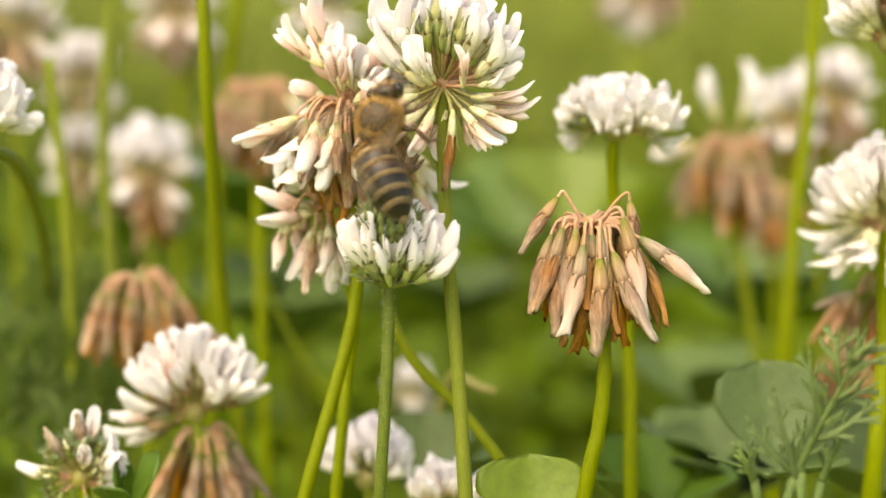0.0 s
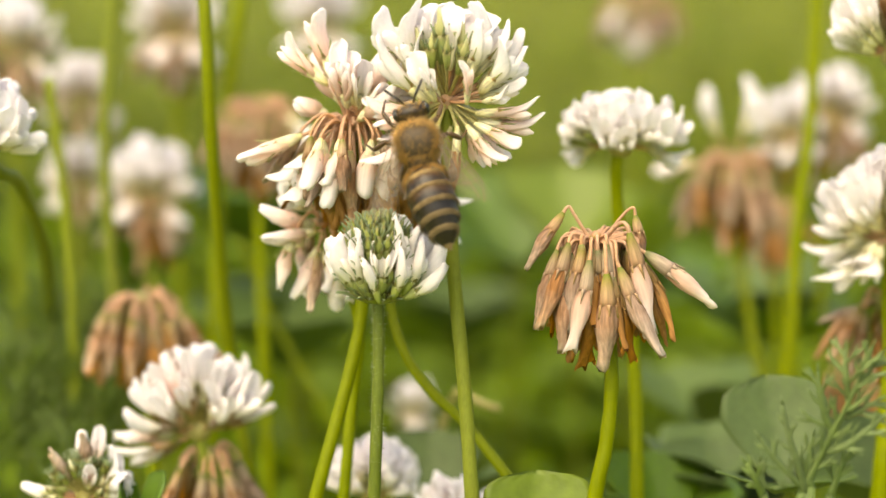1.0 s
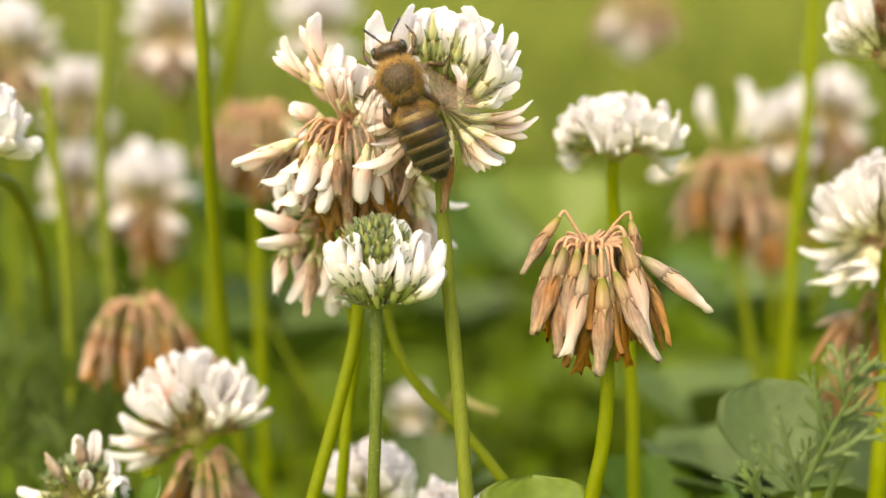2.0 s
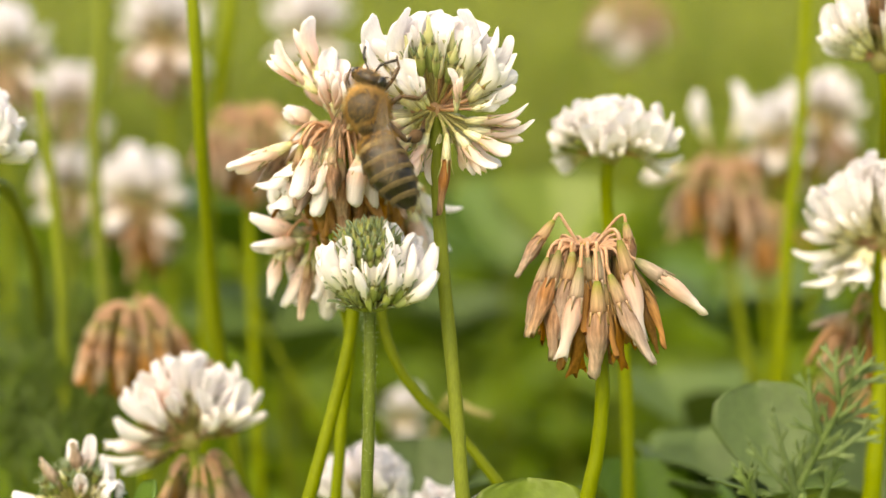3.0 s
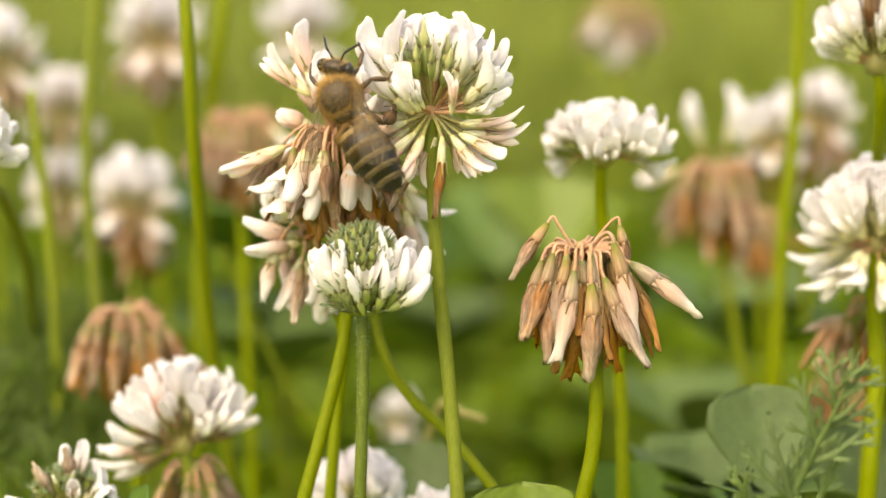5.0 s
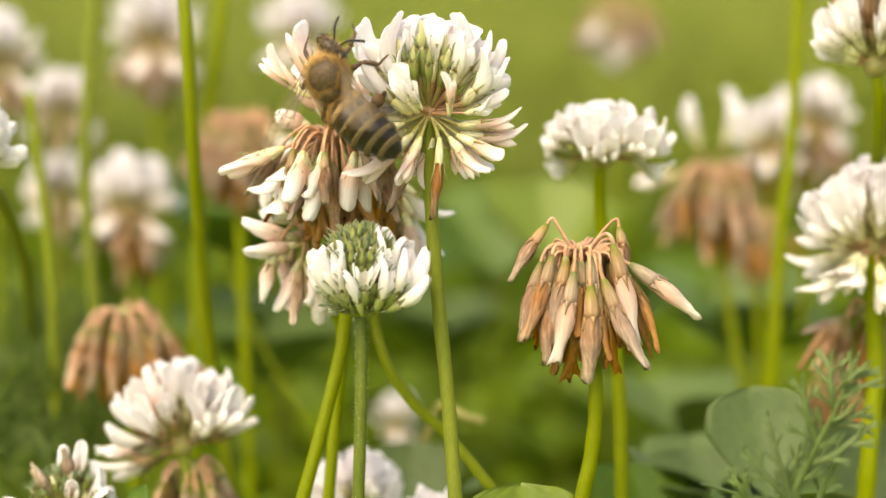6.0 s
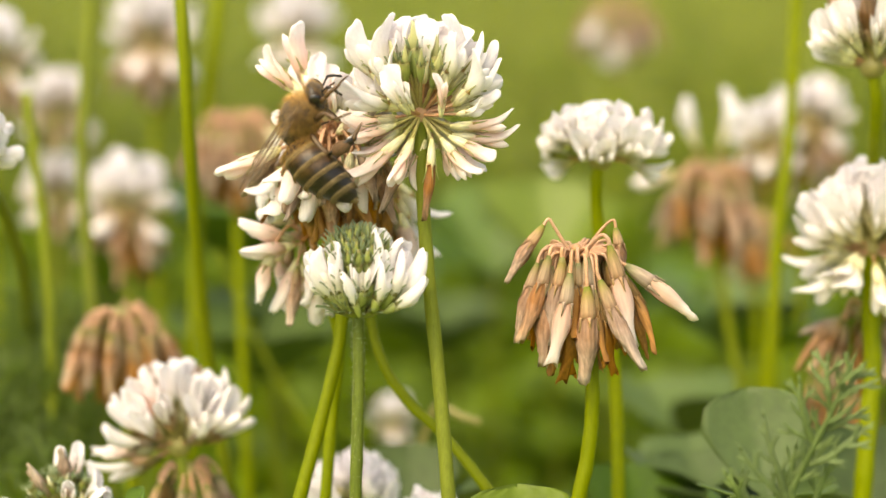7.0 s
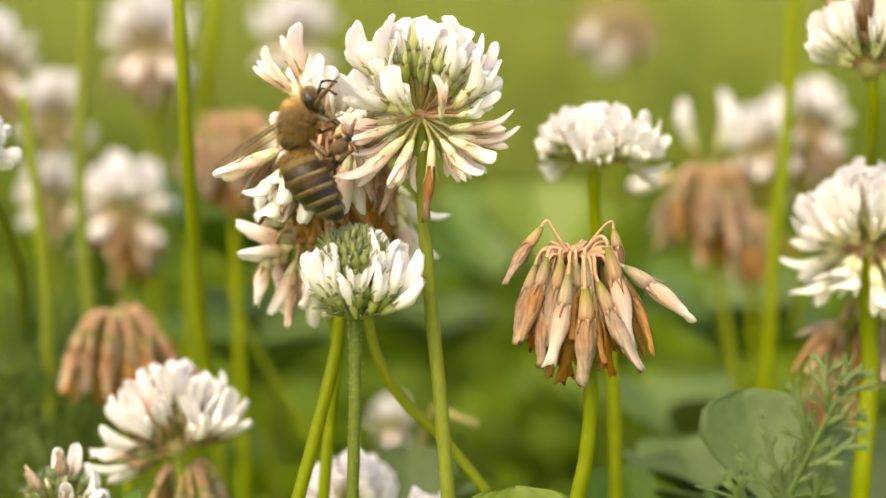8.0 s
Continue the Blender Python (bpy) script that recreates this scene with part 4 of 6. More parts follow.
white_head("white clover head on a leaning stem", [(-0.0470, 0.0140, 0.1068), (-0.0455, 0.0160, 0.1042), (-0.0450, 0.0240, 0.1020), (-0.0470, 0.0450, 0.0926), (-0.0512, 0.0700, 0.0803), (-0.0544, 0.0900, 0.0673)], 52, n=44, kinds=[(-90, "open")], lo=-8, size=(0.7, 0.85), radius=0.75)
spent_head("dry brown clover head beside a white one", [(-0.0358, 0.0445, 0.0863), (-0.0356, 0.0437, 0.0810), (-0.0348, 0.0427, 0.0734), (-0.0342, 0.0416, 0.0657)], 53, n=40, outer=5.0, brown=1.1, lean=24)
white_head("white clover head with ragged lower florets", [(-0.0266, 0.0219, 0.0768), (-0.0259, 0.0214, 0.0730), (-0.0254, 0.0209, 0.0695)], 54, n=64, mixed=0.15, front=0.7, kinds=[(-90, "thin"), (20, "open"), (35, "thin"), (60, "slim")], lo=0, reach=3.0, size=(0.8, 1.0),
           near=True, extra=[((-2.4, -0.5, -0.4), (-1, -0.2, 0.05), "late", 0.85), ((-2.2, -1.0, -1.0), (-1, -0.3, -0.22), "thin", 0.9), ((-1.8, 0.5, -1.4), (-0.9, 0.2, -0.45), "thin", 0.8), ((-2.0, -1.2, 0.3), (-0.9, -0.5, 0.2), "thin", 0.8)])
spent_head("tan spent skirt of a clover head", [(-0.0258, 0.0222, 0.0738), (-0.0254, 0.0218, 0.0700), (-0.0252, 0.0214, 0.0665)], 55, n=24, outer=3.4, brown=0.35)
white_head("budding clover head with brown-green crown", [(-0.0361, 0.0093, 0.0729), (-0.0356, 0.0088, 0.0696), (-0.0353, 0.0085, 0.0672)], 56, n=90, mixed=0.06, kinds=[(-90, "calyx"), (0, "crown"), (35, "tip")], lo=-30, size=(0.5, 0.62), reach=3.2,
           extra=[((2.2 - 0.3 * k, -1.6 + 0.4 * k, 1.2 - 0.8 * (k % 3)), (1, -0.9 + 0.3 * k, 0.9 - 0.3 * (k % 3)), "open", 0.5) for k in range(7)])
white_head("low white clover head behind stems", [(-0.0088, 0.0259, 0.0687), (-0.0083, 0.0253, 0.0646), (-0.0080, 0.0249, 0.0616)], 57, n=30, kinds=[(-90, "open")], lo=0, size=(0.66, 0.8), reach=2.0)
white_head("low clover head with pale pink tips", [(0.0000, 0.0177, 0.0679), (0.0003, 0.0173, 0.0651), (0.0005, 0.0170, 0.0629)], 58, n=20, kinds=[(-90, "pink")], lo=0, size=(0.55, 0.7), reach=1.8)
white_head("white clover head with pink skirt far behind", [(-0.0448, 0.1431, 0.1130), (-0.0446, 0.1418, 0.1037), (-0.0442, 0.1391, 0.0842), (-0.0438, 0.1366, 0.0665)], 59, n=40, kinds=PINKISH, skirt=16, size=(1.0, 1.15))
white_head("white clover head far off among grass", [(-0.0245, 0.1835, 0.1128), (-0.0255, 0.1818, 0.1009), (-0.0265, 0.1788, 0.0791), (-0.0270, 0.1760, 0.0592)], 60, n=38, size=(0.95, 1.1))
spent_head("pinkish spent clover head far off", [(0.0339, 0.2044, 0.1179), (0.0334, 0.2027, 0.1058), (0.0329, 0.2001, 0.0870), (0.0326, 0.1972, 0.0660)], 61, n=30, outer=6.5, brown=0.25, lean=26, kinds=("faded", "late"))
white_head("pale clover head among tall stems", [(-0.0605, 0.1466, 0.1015), (-0.0610, 0.1453, 0.0925), (-0.0614, 0.1434, 0.0791), (-0.0617, 0.1415, 0.0656)], 62, n=32, kinds=PINKISH, size=(0.8, 0.9))
white_head("pink and white clover head", [(-0.0663, 0.1227, 0.1109), (-0.0659, 0.1214, 0.1017), (-0.0655, 0.1193, 0.0867), (-0.0651, 0.1169, 0.0701)], 63, n=30, kinds=PINKISH, size=(0.9, 1.0), skirt=10)
spent_head("rusty spent clover head behind feathery leaves", [(0.0523, 0.0750, 0.0734), (0.0524, 0.0740, 0.0703), (0.0528, 0.0730, 0.0650)], 64, n=24, outer=4.0, brown=0.5)
white_head("tiny far white clover head", [(-0.0060, 0.1055, 0.0606), (-0.0059, 0.1048, 0.0558), (-0.0057, 0.1042, 0.0510)], 65, n=16, size=(0.4, 0.5), reach=1.4)


# ---- tall bare stalks that rise out of view ----
def stalk(label, path, radius, mat=None):
    path = [Vector(p) for p in path]
    down = to_ground(path)
    foot = down[-1]
    thing = new("stalk")
    thing.location = foot
    tagged(thing, label, "plant stalk", "tall stalks")
    pts = spline([p - foot for p in path + down], 6)
    g = Geo()
    g.tube(pts, [radius * MM * (0.85 + 0.3 * i / len(pts)) for i in range(len(pts))], 10)
    part("stem", g.mesh("stem", [mat or stem_green]), thing)


stalk("tall smooth green stalk", [(-0.0264, 0.0252, 0.1289), (-0.0257, 0.0238, 0.1187), (-0.0254, 0.0253, 0.1076), (-0.0252, 0.0296, 0.0953), (-0.0246, 0.0347, 0.0815), (-0.0226, 0.0340, 0.0691)], 0.77)
stalk("green stalk standing well behind", [(-0.0275, 0.0847, 0.1281), (-0.0285, 0.0831, 0.1165), (-0.0303, 0.0866, 0.1060), (-0.0320, 0.0897, 0.0921), (-0.0326, 0.0874, 0.0756)], 0.85)
stalk("green stalk among white heads", [(-0.0425, 0.0766, 0.1281), (-0.0438, 0.0748, 0.1154), (-0.0445, 0.0728, 0.1013), (-0.0436, 0.0709, 0.0873), (-0.0422, 0.0691, 0.0746)], 0.85)
stalk("thin leaning green stalk", [(-0.0492, 0.0620, 0.1105), (-0.0476, 0.0604, 0.0991), (-0.0466, 0.0590, 0.0891), (-0.0461, 0.0575, 0.0783)], 0.72)
stalk("tall stalk beside far heads", [(0.0455, 0.0766, 0.1281), (0.0450, 0.0748, 0.1154), (0.0443, 0.0731, 0.1034), (0.0429, 0.0715, 0.0915), (0.0420, 0.0693, 0.0760)], 0.95)


# ---- leaves ----
def leaflet_geo(g, m, L, w, rnd, fold=0.25, cup=0.15, serrate=0.0, n=9, steps=9, slot=0, thick=0.16 * MM):
    """One obovate leaflet with a midrib fold, a notched tip and thickness."""
    rings = []
    for i in range(steps):
        u = i / (steps - 1)
        half = w * lerp([(0, 0.06), (0.15, 0.36), (0.4, 0.75), (0.65, 1.0), (0.85, 0.88), (0.95, 0.55), (1, 0.16)], u)
        ring = []
        for side, order in ((0, 1), (-thick, -1)):
            for j in range(n)[::order]:
                v = -1 + 2 * j / (n - 1)
                edge = 1 + (serrate * math.sin(i * 4.1 + j) if abs(v) > 0.9 else 0)
                x = v * half * edge
                z = fold * abs(v) * half + cup * L * (u - 0.4) ** 2 - 0.12 * MM * math.cos(v * 18 + u * 9) + side
                y = u * L + 0.12 * abs(v) * L * (0.5 - u) * 0.3 - (0.05 * L if abs(v) < 0.01 and u > 0.97 else 0)
                ring.append(m @ Vector((x, y, z)))
        rings.append(ring)
    g.loft(rings, slot)


def clover_leaf(label, hub, leaflets, mat, serrate=0.0, seed=0):
    """A clover leaf: leaflets are (azimuth, tilt up, roll, length, half-width) round the hub, on a thin leaf-stalk."""
    rnd = random.Random(seed)
    hub = Vector(hub)
    foot = Vector((hub.x + rnd.uniform(-0.01, 0.01), hub.y + 0.012, 0))
    thing = new("clover_leaf")
    thing.location = foot
    tagged(thing, label, "clover leaf", "clover leaves")
    g = Geo()
    g.tube(spline([hub - foot, (hub - foot) * 0.5 + Vector((0.002, 0.001, 0)), Vector((0, 0, 0))], 6), 0.45 * MM, 8)
    part("petiole", g.mesh("petiole", [stem_green]), thing)
    for az, tilt, roll, L, w in leaflets:
        g = Geo()
        leaflet_geo(g, Matrix.Identity(4), L, w, rnd, serrate=serrate, n=13, steps=15)
        part("leaflet", g.mesh("leaflet", [mat]), thing,
             m=Matrix.Translation(hub - foot) @ Matrix.Rotation(radians(az), 4, "Z") @ Matrix.Rotation(radians(tilt), 4, "X") @ Matrix.Rotation(radians(roll), 4, "Y"))


clover_leaf("bright green clover leaf with toothed rim", (0.0079, -0.0051, 0.0710), [(10, 62, 0, 0.0085, 0.0054), (130, 20, 0, 0.009, 0.005), (-110, 20, 0, 0.009, 0.005)], leaf_bright, serrate=0.03, seed=1)
clover_leaf("grey-green clover leaf folded upwards", (0.0326, 0.0103, 0.0738), [(18, 60, -14, 0.0118, 0.0056), (-70, 8, 0, 0.007, 0.004), (160, 12, 0, 0.010, 0.006)], leaf_pale, seed=2)
clover_leaf("dark clover leaf behind a stem", (0.0220, 0.0273, 0.0646), [(15, 45, 10, 0.010, 0.0065), (120, 30, 0, 0.010, 0.006), (-100, 25, 0, 0.010, 0.006)], leaf_green, seed=3)
clover_leaf("broad pale clover leaf low down", (0.0315, 0.0373, 0.0637), [(20, 35, 0, 0.011, 0.0085), (120, 30, 0, 0.011, 0.007), (-100, 25, 0, 0.011, 0.007)], leaf_pale, seed=4)
clover_leaf("pale clover leaf beside feathery weeds", (0.0458, 0.0305, 0.0656), [(0, 55, 0, 0.012, 0.008), (120, 30, 0, 0.010, 0.006), (-120, 25, 0, 0.010, 0.006)], leaf_pale, seed=5)
clover_leaf("soft pale clover leaf further back", (-0.0031, 0.0402, 0.0629), [(0, 60, 0, 0.010, 0.006), (110, 30, 0, 0.010, 0.006), (-110, 30, 0, 0.010, 0.006)], leaf_pale, seed=6)
clover_leaf("dark clover leaf in the shade", (-0.0289, 0.1185, 0.0809), [(-60, 40, 0, 0.016, 0.009), (60, 45, 0, 0.016, 0.009), (180, 40, 0, 0.014, 0.008)], leaf_green, seed=7)
clover_leaf("green leaf tip beside a budding head", (-0.0310, 0.0058, 0.0699), [(40, 70, 30, 0.006, 0.002), (-60, 60, 0, 0.007, 0.0022), (160, 40, 0, 0.006, 0.002)], leaf_green, seed=8)
clover_leaf("leaf behind white clover head", (-0.0461, 0.1179, 0.0768), [(-60, 40, 0, 0.010, 0.005), (60, 45, 0, 0.012, 0.006), (180, 40, 0, 0.012, 0.006)], leaf_green, seed=9)


clover_leaf("pale clover leaf among far stems", (-0.0247, 0.1064, 0.0667), [(-50, 35, 0, 0.018, 0.010), (70, 30, 0, 0.017, 0.010), (190, 28, 0, 0.016, 0.009)], leaf_pale, seed=12)
clover_leaf("pale green leaf beyond a spent head", (0.0471, 0.1366, 0.0665), [(-40, 35, 0, 0.018, 0.010), (80, 30, 0, 0.017, 0.010), (200, 28, 0, 0.016, 0.009)], leaf_pale, seed=13)
clover_leaf("deep green leaf beside white head", (-0.0289, 0.1485, 0.0793), [(-40, 45, 0, 0.022, 0.012), (80, 40, 0, 0.020, 0.012), (200, 38, 0, 0.018, 0.010)], leaf_green, seed=15)
# two added leaves: their green lightens a dark gap in place of haze
clover_leaf("added green clover leaf in place of far haze", (0.0106, 0.1775, 0.0701), [(-10, 50, 0, 0.020, 0.012), (65, 42, 0, 0.018, 0.011), (-75, 42, 0, 0.018, 0.011)], leaf_green, seed=16)
clover_leaf("wide added clover leaf in place of far haze", (0.0193, 0.1630, 0.0743), [(10, 50, 0, 0.018, 0.011), (75, 42, 0, 0.018, 0.011), (-65, 42, 0, 0.016, 0.010)], leaf_bright, seed=17)
for i, (hub, mat) in enumerate((
        ((0.0350, 0.1000, 0.0595), leaf_pale),
        ((0.0306, 0.0400, 0.0663), leaf_pale),
        ((-0.0284, 0.1500, 0.0650), leaf_pale),
        ((0.0358, 0.2000, 0.0593), leaf_green),
        ((0.0495, 0.1300, 0.0651), leaf_green),
        ((0.0112, 0.2400, 0.0607), leaf_green),
        ((0.0015, 0.1900, 0.0547), leaf_pale),
        ((-0.0140, 0.2200, 0.0570), leaf_green))):
    far = 0.75 + 2.6 * max(0.0, hub[1])
    clover_leaf("soft pale clover leaf in the meadow" if mat is leaf_pale else "deep green clover leaf in the meadow", hub,
                [(q + 23 * i, 30 - 5 * (i % 3), 6 * (i % 4) - 9, 0.013 * far, 0.0078 * far) for q in (-15, 95, 215)], mat, seed=40 + i)
stalk("thin slanting grass stem", [(-0.0283, 0.0792, 0.0890), (-0.0252, 0.0782, 0.0817), (-0.0212, 0.0771, 0.0737), (-0.0170, 0.0761, 0.0672)], 0.28)
stalk("short tan straw lying aslant", [(0.0049, 0.0389, 0.0754), (0.0029, 0.0390, 0.0760), (0.0010, 0.0401, 0.0767), (-0.0003, 0.0430, 0.0758)], 0.45, pedicel_green)


# ---- feathery weed ----
def feathery(label, path, seed, branches, spread=1.0, mat=None):
    mat = mat or feather_green
    rnd = random.Random(seed)
    path = [Vector(p) for p in path]
    down = to_ground([path[1], path[0]])
    foot = down[-1]
    thing = new("feathery_weed")
    thing.location = foot
    tagged(thing, label, "weed", "feathery weeds")
    axis = spline([p - foot for p in down[::-1] + path], 6)
    g = Geo()
    g.tube(axis, [0.42 * MM * (1 - 0.6 * i / len(axis)) for i in range(len(axis))], 8)
    part("stem", g.mesh("stem", [mat]), thing)
    first = 6 * len(down) + 3
    for b in range(branches):
        u = first + (len(axis) - 1.01 - first) * (b / (branches - 1)) ** 0.9
        j = min(int(u), len(axis) - 2)
        p = axis[j].lerp(axis[j + 1], u - j)
        d = (axis[j + 1] - axis[j]).normalized()
        side = d.cross(T).normalized() * (1 if b % 2 else -1)
        out = (d * 1.0 + side * rnd.uniform(0.4, 0.75) * spread + T * rnd.uniform(-0.5, 0.6)).normalized()
        L = (7.0 - 3.8 * b / branches) * MM * rnd.uniform(0.8, 1.2)
        g = Geo()
        line = spline([p, p + out * L * 0.5 + d * 0.2 * MM, p + (out + d * 0.3).normalized() * L], 4)
        g.tube(line, [0.34 * MM * (1 - 0.6 * i / len(line)) for i in range(len(line))], 6, flat=0.6)
        for k in range(5):
            q = line[min(len(line) - 1, 3 + k)]
            s = out.cross(T).normalized() * (1 if k % 2 else -1)
            e = (out * 1.0 + s * rnd.uniform(0.3, 0.65) + T * rnd.uniform(-0.3, 0.4)).normalized()
            l = rnd.uniform(1.5, 2.8) * MM
            lobe = spline([q, q + e * l * 0.55, q + (e + out * 0.35).normalized() * l], 3)
            g.tube(lobe, [0.2 * MM, 0.24 * MM, 0.24 * MM, 0.21 * MM, 0.16 * MM, 0.09 * MM, 0.01 * MM][:len(lobe)], 6, flat=0.4)
        part("leaf_segment", g.mesh("leaf_segment", [mat]), thing)


def fern_leaf(label, axes, seed, lobe=3.0):
    """A finely cut leaf: the first axis is its rib, each further one a branch of it; narrow lobes stand on all of them."""
    rnd = random.Random(seed)
    lines = [[Vector(p) for p in ax] for ax in axes]
    down = to_ground([lines[0][1], lines[0][0]])
    foot = down[-1]
    thing = new("feathery_weed")
    thing.location = foot
    tagged(thing, label, "weed", "feathery weeds")
    g = Geo()
    g.tube(spline([p - foot for p in [lines[0][0]] + down], 5), 0.4 * MM, 8)
    part("stem", g.mesh("stem", [feather_green]), thing)
    for n, ax in enumerate(lines):
        pts = spline([p - foot for p in ax], 6)
        g = Geo()
        r0 = 0.46 if n == 0 else 0.42
        g.tube(pts, [r0 * MM * (1 - 0.55 * i / (len(pts) - 1)) for i in range(len(pts))], 7, flat=0.6)
        tip = pts[-1] + (pts[-1] - pts[-2]).normalized() * 0.9 * MM
        g.tube([pts[-1], pts[-1].lerp(tip, 0.5), tip], [0.22 * MM, 0.16 * MM, 0.03 * MM], 6, flat=0.5)
        count = max(3, int(len(pts) / 3.2))
        for k in range(count):
            j = min(len(pts) - 2, 2 + int((len(pts) - 3) * k / count))
            d = (pts[j + 1] - pts[j]).normalized()
            side = d.cross(T).normalized() * (1 if k % 2 else -1)
            e = (d * 0.9 + side * rnd.uniform(0.55, 0.8) + T * rnd.uniform(-0.25, 0.35)).normalized()
            l = lobe * MM * rnd.uniform(0.7, 1.15) * (1 - 0.45 * k / count)
            a, b, c = pts[j], pts[j] + e * l * 0.5, pts[j] + (e + d * 0.3).normalized() * l
            g.tube(spline([a, b, c], 4), [q * MM for q in (0.26, 0.27, 0.27, 0.26, 0.25, 0.22, 0.18, 0.13, 0.03)], 6, flat=0.42)
            if l > 1.3 * MM and k % 3 != 2:
                f = (e + side * 0.6).normalized()
                g.tube(spline([b, b + f * l * 0.25, b + (f + e * 0.4).normalized() * l * 0.5], 3), [q * MM for q in (0.22, 0.24, 0.23, 0.21, 0.17, 0.12, 0.03)], 6, flat=0.42)
        part("leaf_segment", g.mesh("leaf_segment", [feather_green]), thing)


fern_leaf("grey-green feathery leaf with forked narrow lobes", [
    [(0.0295, -0.0165, 0.0809), (0.0306, -0.0165, 0.0832), (0.0318, -0.0169, 0.0860), (0.0328, -0.0171, 0.0882), (0.0336, -0.0171, 0.0901), (0.0343, -0.0169, 0.0920), (0.0349, -0.0165, 0.0932)],
    [(0.0319, -0.0165, 0.0858), (0.0310, -0.0170, 0.0877), (0.0305, -0.0171, 0.0896), (0.0304, -0.0168, 0.0912)],
    [(0.0331, -0.0165, 0.0884), (0.0328, -0.0170, 0.0904), (0.0326, -0.0169, 0.0921), (0.0327, -0.0165, 0.0930)],
    [(0.0314, -0.0165, 0.0843), (0.0328, -0.0173, 0.0850), (0.0344, -0.0175, 0.0863), (0.0360, -0.0173, 0.0875)],
    [(0.0329, -0.0165, 0.0873), (0.0341, -0.0169, 0.0880), (0.0355, -0.0169, 0.0888)],
    [(0.0338, -0.0165, 0.0901), (0.0346, -0.0168, 0.0911), (0.0356, -0.0165, 0.0924)]], 3)
fern_leaf("feathery leaf with pale tips leaning over a clover leaf", [
    [(0.0297, -0.0165, 0.0807), (0.0287, -0.0173, 0.0837), (0.0279, -0.0175, 0.0861), (0.0274, -0.0173, 0.0884)],
    [(0.0295, -0.0165, 0.0811), (0.0280, -0.0175, 0.0826), (0.0265, -0.0179, 0.0843), (0.0255, -0.0179, 0.0857)]], 4, 2.4)
fern_leaf("small upright feathery leaf", [[(0.0301, -0.0165, 0.0812), (0.0301, -0.0157, 0.0837), (0.0304, -0.0155, 0.0853)]], 5, 2.0)
fern_leaf("low grey-green feathery leaf", [[(0.0264, -0.0145, 0.0800), (0.0254, -0.0155, 0.0819), (0.0247, -0.0155, 0.0829)], [(0.0265, -0.0145, 0.0805), (0.0261, -0.0145, 0.0820), (0.0261, -0.0145, 0.0829)]], 6, 1.8)
fern_leaf("narrow feathery leaf among clover", [[(0.0320, -0.0155, 0.0802), (0.0329, -0.0155, 0.0827), (0.0336, -0.0155, 0.0841)]], 7, 2.0)
for i, (a, b) in enumerate((
        ((-0.0524, 0.0662, 0.0680), (-0.0510, 0.0681, 0.0820)), ((-0.0501, 0.0761, 0.0672), (-0.0493, 0.0782, 0.0817)), ((-0.0481, 0.0855, 0.0620), (-0.0462, 0.0878, 0.0786)), ((-0.0518, 0.0552, 0.0622), (-0.0521, 0.0575, 0.0783)), ((-0.0457, 0.0552, 0.0622), (-0.0477, 0.0571, 0.0756)),
        ((-0.0471, 0.0448, 0.0596), (-0.0481, 0.0468, 0.0738)), ((-0.0567, 0.0755, 0.0629), (-0.0574, 0.0778, 0.0788)), ((-0.0433, 0.0648, 0.0582), (-0.0447, 0.0668, 0.0729)), ((-0.0481, 0.0556, 0.0649), (-0.0450, 0.0575, 0.0783)), ((-0.0530, 0.0453, 0.0635), (-0.0513, 0.0470, 0.0751)),
        ((-0.0420, 0.0747, 0.0571), (-0.0424, 0.0768, 0.0716)), ((-0.0423, 0.0399, 0.0610), (-0.0439, 0.0413, 0.0711)))):
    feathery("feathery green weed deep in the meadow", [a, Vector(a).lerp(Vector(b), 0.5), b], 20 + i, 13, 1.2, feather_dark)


# ---- meadow: leaves and grass nobody could count ----
def build_canopy():
    rnd = random.Random(77)
    g = Geo()
    for i in range(7200):
        if i % 3:
            y = 0.14 + abs(rnd.gauss(0, 0.5))
            x = rnd.uniform(-1, 1) * (0.05 + 0.26 * (y + 0.2))
        else:
            y, x = rnd.gauss(0.6, 0.75), rnd.gauss(0, 0.45)
        if -0.3 - 0.03 * math.sin(40 * x) < y < 0.13 + 0.03 * math.sin(30 * x) and abs(x) < 0.2 + 0.02 * math.sin(50 * y):
            continue
        top = 0.014 + 0.052 * min(1, max(0, abs(y) - 0.2) / 0.8)
        z = rnd.uniform(0.008, top) if rnd.random() < 0.12 else rnd.uniform(top * 0.84, top)
        L = rnd.uniform(0.009, 0.016)
        hub = Matrix.Translation((x, y, z)) @ Matrix.Rotation(rnd.uniform(0, 6.28), 4, "Z") @ Matrix.Rotation(rnd.gauss(0, 0.32), 4, "X")
        for k in range(3):
            m = hub @ Matrix.Rotation(k * 2.09 + rnd.gauss(0, 0.1), 4, "Z") @ Matrix.Rotation(rnd.uniform(-0.1, 0.5), 4, "X")
            leaflet_geo(g, m, L, L * 0.46, rnd, n=3, steps=5)
    tagged(new("clover_leaves", g.mesh("clover_leaves", [canopy_mat])), "dense green clover leaves of the meadow", "clover leaves", kind="stuff")


